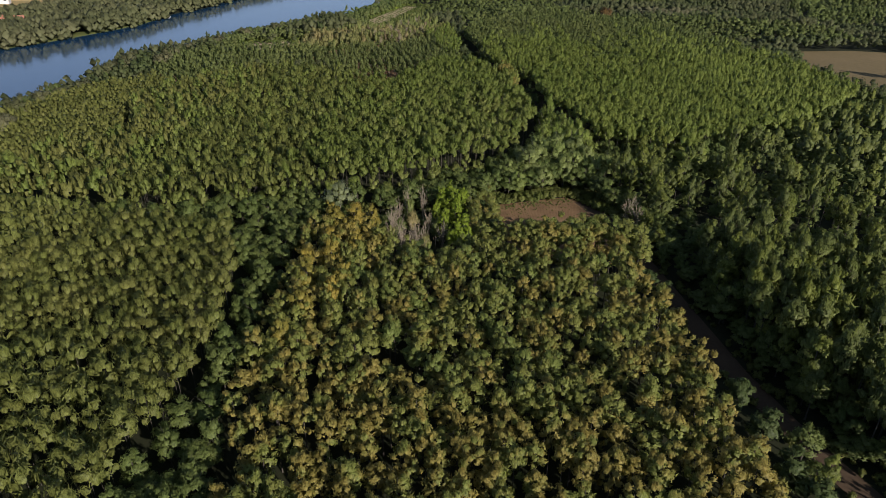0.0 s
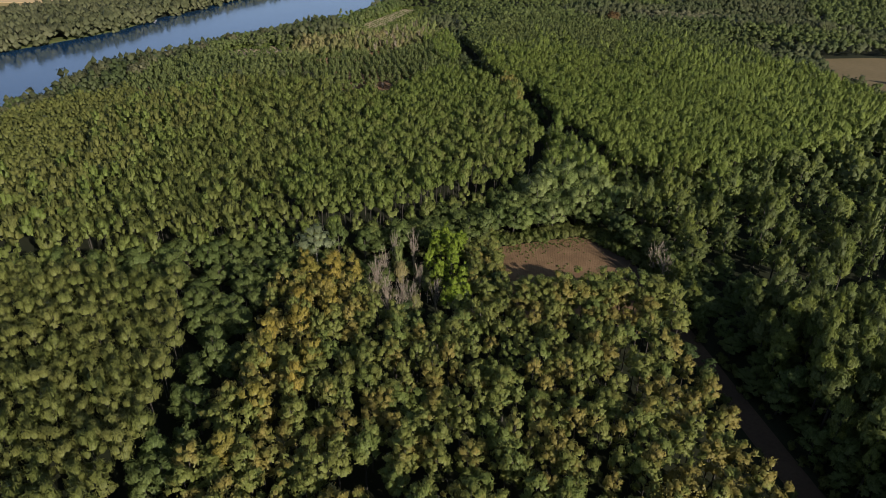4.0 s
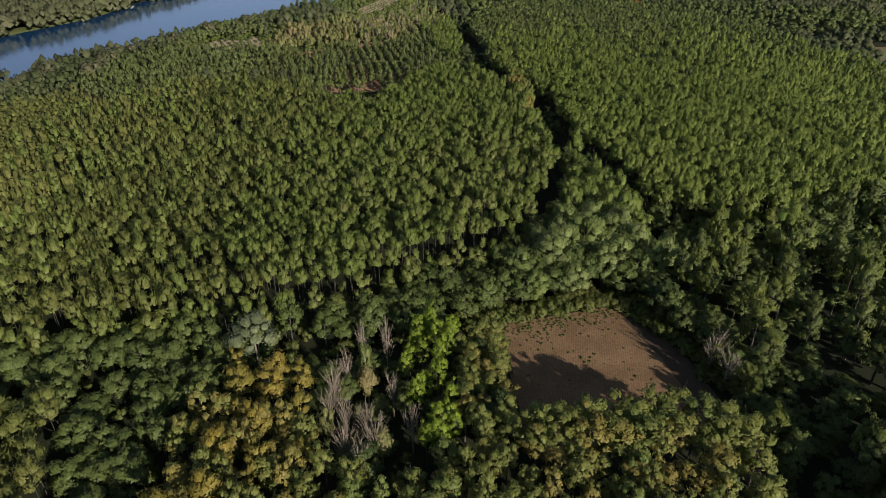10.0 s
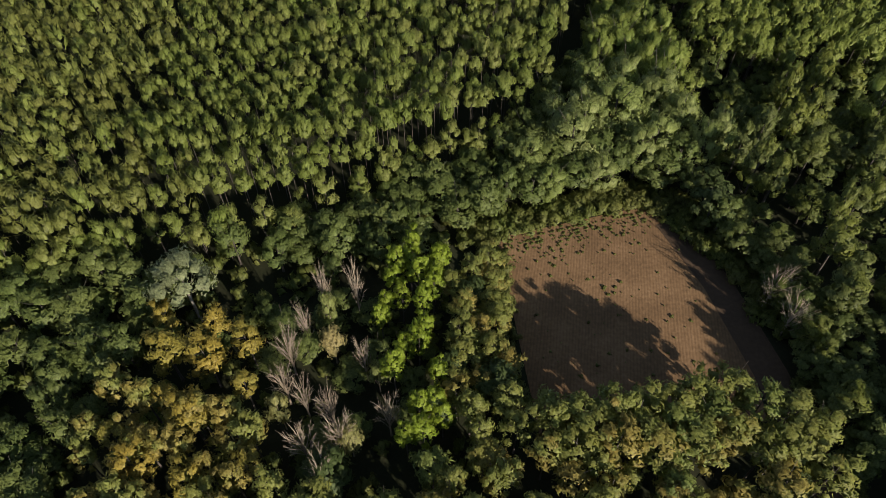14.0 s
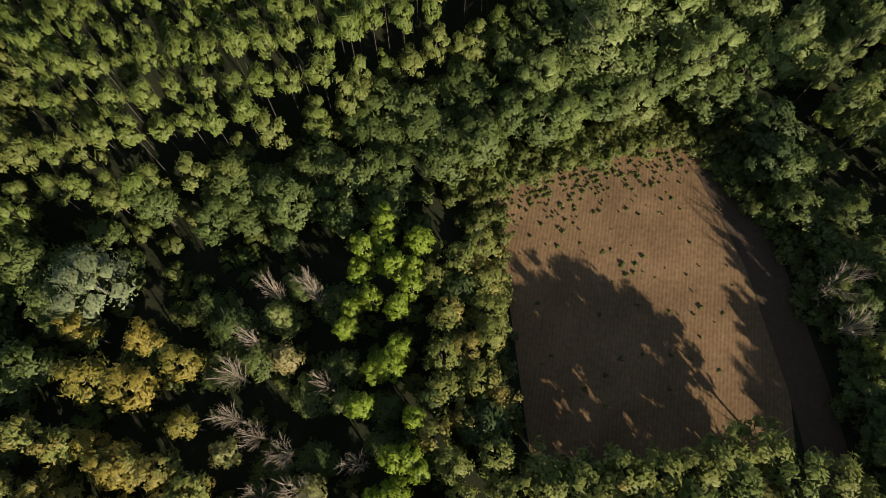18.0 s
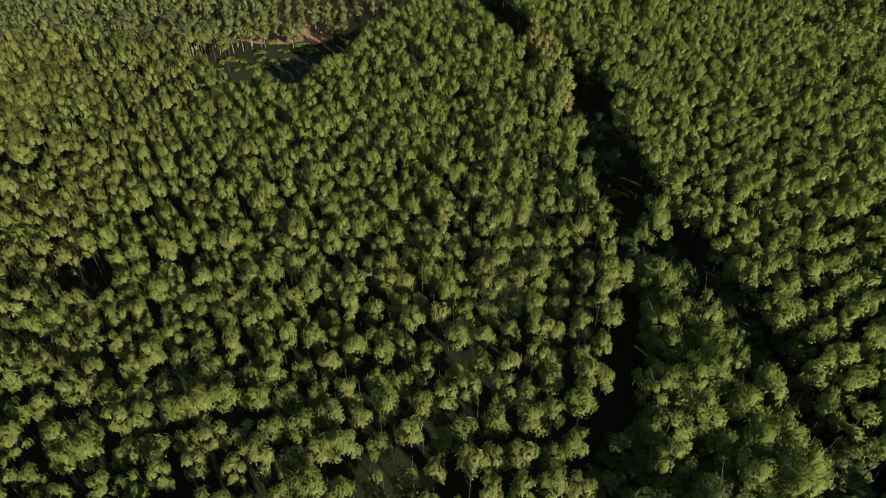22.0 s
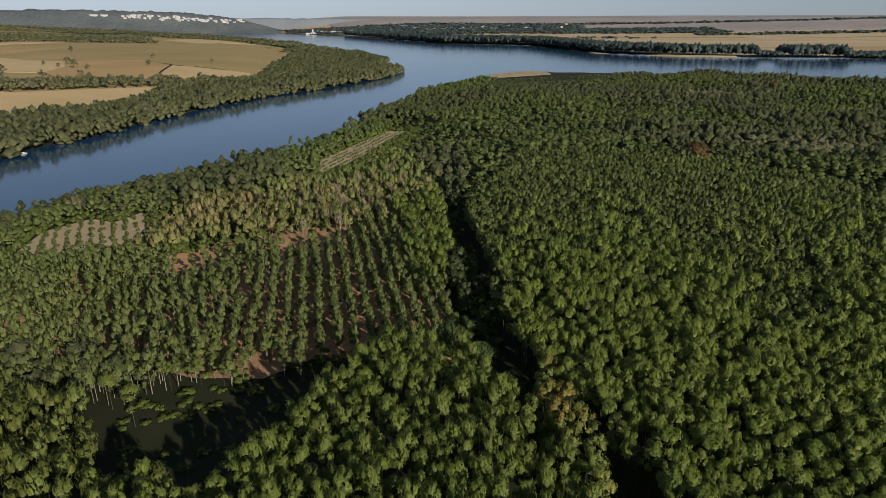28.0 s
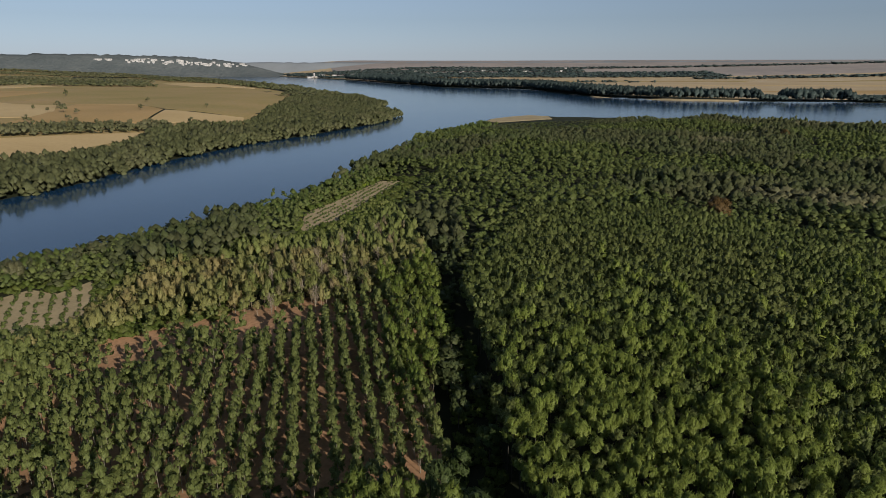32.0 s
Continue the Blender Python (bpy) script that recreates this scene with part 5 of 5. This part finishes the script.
FARMS = [
    ([(-331, 1025), (-355, 1049), (-400, 1000), (-450, 940), (-620, 960), (-620, 740), (-480, 720), (-385, 790), (-357, 852), (-350, 930)], M_STUBBLE, "harvested straw-coloured stubble field"),
    ([(-742, 1425), (-786, 1622), (-964, 2396), (-721, 2120), (-533, 2077), (-355, 1709), (-303, 1465), (-290, 1240), (-425, 1284), (-519, 1383), (-601, 1359)], M_FALLOW, "large olive-brown fallow field on a slope"),
    ([(-382, 1125), (-420, 1270), (-291, 1236), (-279, 1189), (-324, 1153)], M_STUBBLE, "harvested straw-coloured stubble field"),
    ([(-526, 1125), (-574, 1255), (-603, 1355), (-519, 1379), (-427, 1278), (-386, 1125), (-427, 1081), (-503, 1000)], M_BROWNFIELD, "dry brown ploughed farm field"),
    ([(-900, 1250), (-800, 1400), (-685, 1330), (-616, 1321), (-555, 1216), (-530, 1125), (-577, 1109)], M_STUBBLE, "harvested straw-coloured stubble field"),
    ([(-960, 2440), (-740, 2780), (-575, 2200), (-738, 2162)], M_STUBBLE, "pale harvested field strip beyond the hill"),
    ([(-1689, 2731), (-1771, 2957), (-1623, 3034), (-1406, 2899), (-1086, 2231), (-1055, 1973), (-1100, 1850), (-1500, 2000)], M_STUBBLE, "harvested straw-coloured stubble field"),
    ([(-820, 1460), (-860, 1700), (-1250, 1800), (-1500, 1500), (-950, 1300)], M_BROWNFIELD, "dry brown ploughed farm field"),
]
for outline, mat, label in FARMS:
    sheet("farm_field", outline, mat, 50, 0.5, label, "field", skirt=1.5)
hedges = [[(-620, 1005), (-500, 992), (-466, 1010), (-425, 1050), (-354, 1110), (-320, 1080), (-336, 1059), (-402, 1003), (-458, 934), (-620, 968)], [(-1110, 1530), (-820, 1410), (-800, 1425), (-1120, 1560)], [(-640, 1020), (-950, 1120), (-950, 1135), (-640, 1040)],
          [(-1300, 1510), (-1110, 1500), (-1180, 2050), (-820, 2110), (-1010, 2420), (-1600, 2400), (-1190, 2010)], [(-380, 1760), (-240, 1890), (-560, 2580), (-1400, 3700), (-1700, 3600), (-1000, 2620), (-760, 2470), (-420, 2080)], [(-1900, 2600), (-1000, 2500), (-1200, 2800), (-2100, 2900)], [(-2600, 3300), (-1500, 3200), (-1700, 3500), (-2800, 3600)]]
hedges.append([(-3000, 4000), (-2183, 3800), (-1679, 3450), (-1077, 2784), (-640, 2700), (-1300, 3650), (-2300, 4100)])
for n, h in enumerate(hedges):
    stand_mesh("hedge_trees", "bank_tree", 4 if n > 2 else 3, grid_spots(h, (7, 9, 9, 17, 17, 19, 21, 24)[n], (7, 9, 9, 17, 17, 19, 21, 24)[n], 10, 2.5, 40 + n, wide=((0.7, 1.4), (1.5, 2.6), (2.6, 4.0))[(n > 2) + (n > 6)], tall=(0.5, 1.0), keep=0.85), "dark hedgerow trees between the farm fields")

field_bushes = [(-739, 1552, 1.3), (-453, 1262, 0.9), (-527, 1440, 0.9), (-584, 1273, 1.1), (-533, 1202, 1.2), (-387, 1345, 0.8), (-312, 1104, 1.5), (-300, 1050, 1.3), (-276, 1052, 1.2), (-446, 1084, 0.7), (-465, 1102, 0.7), (-567, 1100, 1.2), (-484, 1050, 1.1), (-501, 1180, 0.8), (-560, 1210, 0.6), (-600, 1240, 0.7), (-430, 1100, 0.5), (-480, 1120, 0.5)]
single_trees("field_bush", "bank_tree", [(x, y, float(terrain(np.array([x]), np.array([y]))[0]) + 0.1, n, 1.15 * w, 0.85 * w) for n, (x, y, w) in enumerate(field_bushes)], "dark round bush standing alone in farm fields", "field bushes", level=2)

# ---- the plain across the river ----
sheet("plain", [(-1700, 4920), (-1100, 4330), (-540, 3560), (-40, 2740), (270, 2570), (450, 2050), (700, 1850), (3900, 1760), (4150, 5190), (-1700, 5190)], M_PLAIN, 60, 1.6, "wide flat straw-coloured farmland across the river", "field", skirt=4)
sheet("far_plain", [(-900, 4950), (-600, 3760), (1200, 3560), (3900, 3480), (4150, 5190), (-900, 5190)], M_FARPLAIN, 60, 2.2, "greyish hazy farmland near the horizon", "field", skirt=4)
STRIPS = [([(760, 2230), (1150, 2080), (2600, 2120), (2600, 2260), (1300, 2300)], M_BROWNFIELD), ([(500, 2760), (1500, 2640), (3000, 2640), (3000, 2730), (1500, 2760)], M_STUBBLE),
          ([(1300, 3080), (2400, 3010), (3600, 3030), (3600, 3140), (2000, 3140)], M_FALLOW), ([(400, 3200), (1200, 3120), (1300, 3190), (500, 3300)], M_FALLOW),
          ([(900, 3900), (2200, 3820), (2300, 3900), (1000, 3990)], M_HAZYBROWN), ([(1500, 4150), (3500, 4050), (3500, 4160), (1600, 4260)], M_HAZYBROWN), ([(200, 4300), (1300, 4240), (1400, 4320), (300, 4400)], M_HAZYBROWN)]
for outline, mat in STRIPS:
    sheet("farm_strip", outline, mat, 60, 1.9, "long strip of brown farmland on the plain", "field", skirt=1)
opp = [(923, 1728), (664, 1783), (516, 1823), (352, 1966), (230, 2450), (-40, 2590), (-497, 3420), (-560, 3600), (0, 2760), (300, 2560), (430, 2040), (560, 1870), (700, 1830), (3500, 1700), (3500, 1560)]
wall_spots = grid_spots(opp, 9, 9, 10, 3, 16, wide=(1.3, 2.1), tall=(1.9, 2.4), keep=0.97)
gap = ((wall_spots[:, 0] > 690) & (wall_spots[:, 0] < 745)) | (wall_spots[:, 0] > 872)
wall_spots[gap, 5] *= 0.5
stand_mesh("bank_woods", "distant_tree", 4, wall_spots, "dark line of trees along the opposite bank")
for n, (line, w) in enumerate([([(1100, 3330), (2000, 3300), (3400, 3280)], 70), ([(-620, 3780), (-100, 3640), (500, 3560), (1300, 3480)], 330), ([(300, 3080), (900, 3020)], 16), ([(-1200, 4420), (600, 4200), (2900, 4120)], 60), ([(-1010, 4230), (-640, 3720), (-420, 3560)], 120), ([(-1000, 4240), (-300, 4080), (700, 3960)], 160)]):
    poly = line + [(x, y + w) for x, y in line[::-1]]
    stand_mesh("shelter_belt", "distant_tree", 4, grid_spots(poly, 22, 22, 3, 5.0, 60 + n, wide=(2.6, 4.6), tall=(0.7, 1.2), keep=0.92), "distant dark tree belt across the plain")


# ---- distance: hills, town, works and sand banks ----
# hill colours carry the haze: wooded hill blue-grey, horizon hills paler still
M_HILL = earth("hazed_distant_woods", [(0.3, (0.078, 0.095, 0.095)), (0.5, (0.105, 0.121, 0.120)), (0.7, (0.142, 0.155, 0.148))], fine=0.05, coarse=0.006, rough=1.0, bump=1.0, dist=8.0)
M_HAZYHILL = plain("hazed_distant_hills", (0.20, 0.22, 0.23), 1.0, 0.12, 0.004)


def ridge(name, points, depth, mat, label, seed):
    """A long wooded hill: crest heights along a line, falling off in front and behind."""
    rng = np.random.default_rng(seed)
    xs, ys, hs = (np.interp(np.linspace(0, len(points) - 1, 160), range(len(points)), [p[k] for p in points]) for k in range(3))
    hs = hs * (1 + rng.normal(0, 0.010, 160)) + rng.normal(0, 0.6, 160)
    vs = []
    for f, h in ((-1.0, 0.0), (-0.72, 0.3), (-0.45, 0.62), (-0.2, 0.88), (0.0, 1.0), (0.5, 0.4)):
        vs.append(np.stack([xs, ys + f * depth, hs * h * (1 + rng.normal(0, 0.02, 160)) - 3], 1))
    vs = np.concatenate(vs)
    k = (np.arange(5)[:, None] * 160 + np.arange(159)[None]).ravel()
    return tagged(new(name, mesh_from(name, vs, np.stack([k, k + 1, k + 161, k + 160], 1), [mat], soft=True)), label, "hill", kind="structure")


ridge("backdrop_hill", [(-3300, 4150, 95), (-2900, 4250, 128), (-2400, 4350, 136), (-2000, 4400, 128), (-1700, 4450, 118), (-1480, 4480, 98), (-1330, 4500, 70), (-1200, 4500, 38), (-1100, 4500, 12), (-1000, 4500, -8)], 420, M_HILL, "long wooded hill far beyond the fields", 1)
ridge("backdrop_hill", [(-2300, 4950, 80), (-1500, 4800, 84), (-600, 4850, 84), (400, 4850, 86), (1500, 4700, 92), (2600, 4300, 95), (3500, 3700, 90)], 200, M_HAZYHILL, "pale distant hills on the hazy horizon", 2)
M_WHITEWALL = plain("white_wall", (0.52, 0.51, 0.49), 0.8, 0.08, 0.1)
M_PANE = plain("window_pane", (0.06, 0.07, 0.08), 0.2, 0.1, 0.1)
M_TILE = plain("roof_tile", (0.30, 0.13, 0.08), 0.9, 0.2, 0.3)


def box(bm, x0, x1, y0, y1, z0, z1):
    vs = [bm.verts.new(p) for p in ((x0, y0, z0), (x1, y0, z0), (x1, y1, z0), (x0, y1, z0), (x0, y0, z1), (x1, y0, z1), (x1, y1, z1), (x0, y1, z1))]
    for f in ((3, 2, 1, 0), (4, 5, 6, 7), (0, 1, 5, 4), (1, 2, 6, 5), (2, 3, 7, 6), (3, 0, 4, 7)):
        bm.faces.new([vs[k] for k in f])


def apartment(x, y, z, wide, deep, tall, label, group, turn=0.0, tiled=False):
    """A block of flats or a house with a roof and rows of windows in front."""
    ob = tagged(new("house" if tiled else "apartment_block"), label, "building", group)
    bm = bmesh.new(); box(bm, -wide / 2, wide / 2, -deep / 2, deep / 2, -8, tall); part("wall", bm, M_WHITEWALL, ob)
    bm = bmesh.new()
    if tiled:
        a = [bm.verts.new(p) for p in ((-wide * 0.56, -deep * 0.6, tall - 0.2), (wide * 0.56, -deep * 0.6, tall - 0.2), (wide * 0.56, deep * 0.6, tall - 0.2), (-wide * 0.56, deep * 0.6, tall - 0.2), (-wide * 0.56, 0, tall + deep * 0.4), (wide * 0.56, 0, tall + deep * 0.4))]
        for f in ((0, 1, 5, 4), (2, 3, 4, 5), (1, 2, 5), (3, 0, 4), (3, 2, 1, 0)):
            bm.faces.new([a[k] for k in f])
    else:
        box(bm, -wide / 2 - 0.4, wide / 2 + 0.4, -deep / 2 - 0.4, deep / 2 + 0.4, tall, tall + 0.8)
    part("roof", bm, M_TILE if tiled else M_WHITEWALL, ob)
    floors, cols = max(1, int(tall / 6)), max(2, int(wide / 8))
    for r in range(min(floors, 3)):
        for c in range(min(cols, 4)):
            w, h = wide / min(cols, 4), tall / min(floors, 3)
            bm = bmesh.new(); x0 = -wide / 2 + c * w
            box(bm, x0 + w * 0.3, x0 + w * 0.7, -deep / 2 - 0.25, -deep / 2 + 0.2, r * h + h * 0.3, r * h + h * 0.75)
            part("window", bm, M_PANE, ob)
    ob.matrix_basis = Matrix.Translation((x, y, z)) @ Matrix.Rotation(turn, 4, 'Z')


rng = np.random.default_rng(12)


def on_hill(x, z):
    """Where on the wooded hill's front slope a height lies."""
    crest = np.interp(x, [-2400, -2000, -1700, -1480, -1330, -1150], [136, 128, 118, 98, 70, 45])
    cy = np.interp(x, [-2400, -2000, -1700, -1480, -1330], [4350, 4400, 4450, 4480, 4500])
    return cy + 420 * np.interp((z + 3) / crest, [0, 0.3, 0.62, 0.88, 1.0], [-1.0, -0.72, -0.45, -0.2, 0.0])


for n in range(80):
    f = rng.beta(1.1, 1.3)
    x, z = -1960 + 640 * f + rng.normal(0, 12), 92 - 34 * f + rng.normal(0, 6)
    apartment(x, on_hill(x, z), z, rng.uniform(7, 22), 9, rng.uniform(4, 8), "white apartment block on the distant hillside", "hillside town")
for k, (x, wide) in enumerate([(-2150, 46), (-2090, 40), (-1930, 30), (-1895, 26)]):
    apartment(x, on_hill(x, 96), 96, wide, 10, 6, "long white apartment block on the distant hillside", "hillside town")
for n in range(22):
    x, y = rng.uniform(-900, 700), rng.uniform(3800, 4200)
    apartment(x, y, float(terrain(np.array([x]), np.array([y]))[0]) + 6, rng.uniform(8, 26), 8, rng.uniform(3, 4.5), "pale house in a far village on the plain", "plain village")
for x, y, z, turn in [(-452, 715, 8, 0.3), (-462, 700, 8, 0.2), (-372, 572, 3, 0.5), (-380, 585, 4, 0.1), (-366, 590, 3, 0.4)]:
    apartment(x, y, z, 12, 9, 4.5, "small white house with red tiled roof", "bank houses", turn, True)


def works(x, y, z):
    """A far works: tall silo tower, chimney and halls."""
    ob = tagged(new("factory"), "white factory with a tall tower by the river", "building")
    for name, x0, x1, h in (("hall", -60, -25, 9), ("hall", -20, 20, 12), ("tower", -5, 3, 40), ("hall", 26, 60, 8)):
        bm = bmesh.new(); box(bm, x0, x1, -10, 10, -6, h); part(name, bm, M_WHITEWALL, ob)
    bm = bmesh.new(); bmesh.ops.create_cone(bm, cap_ends=True, segments=10, radius1=2, radius2=1.4, depth=32, matrix=Matrix.Translation((42, 0, 16))); part("chimney", bm, M_WHITEWALL, ob)
    ob.matrix_basis = Matrix.Translation((x, y, z)) @ Matrix.Scale(0.62, 4)


works(-775, 3900, float(terrain(np.array([-775.0]), np.array([3900.0]))[0]) + 1)
sheet("sand_bar", [(56, 1254), (68, 1298), (99, 1342), (132, 1370), (160, 1352), (160, 1300), (110, 1266), (75, 1240)], M_SAND, 10, 0.35, "pale sand bar at the island's tip", "sand", skirt=2)
sheet("sand_shore", [(345, 1968), (420, 1884), (520, 1820), (640, 1790), (640, 1783), (516, 1806), (400, 1878)], M_SAND, 30, 2.2, "thin pale sandy shore across the river", "sand", skirt=5)


def boat(x, y, turn):
    ob = tagged(new("boat"), "small pale boat moored on the river", "boat")
    bm = bmesh.new(); box(bm, -2.6, 2.6, -0.8, 0.8, -0.3, 0.5)
    for v in bm.verts:
        if v.co.x > 0:
            v.co.y *= 0.35
        if v.co.z < 0:
            v.co.x *= 0.8; v.co.y *= 0.7
    part("hull", bm, M_WHITEWALL, ob)
    bm = bmesh.new(); box(bm, -1.2, 0.6, -0.55, 0.55, 0.5, 1.2); part("cabin", bm, M_WHITEWALL, ob)
    ob.matrix_basis = Matrix.Translation((x, y, -0.75)) @ Matrix.Rotation(turn, 4, 'Z')


boat(-268, 676, 1.2)
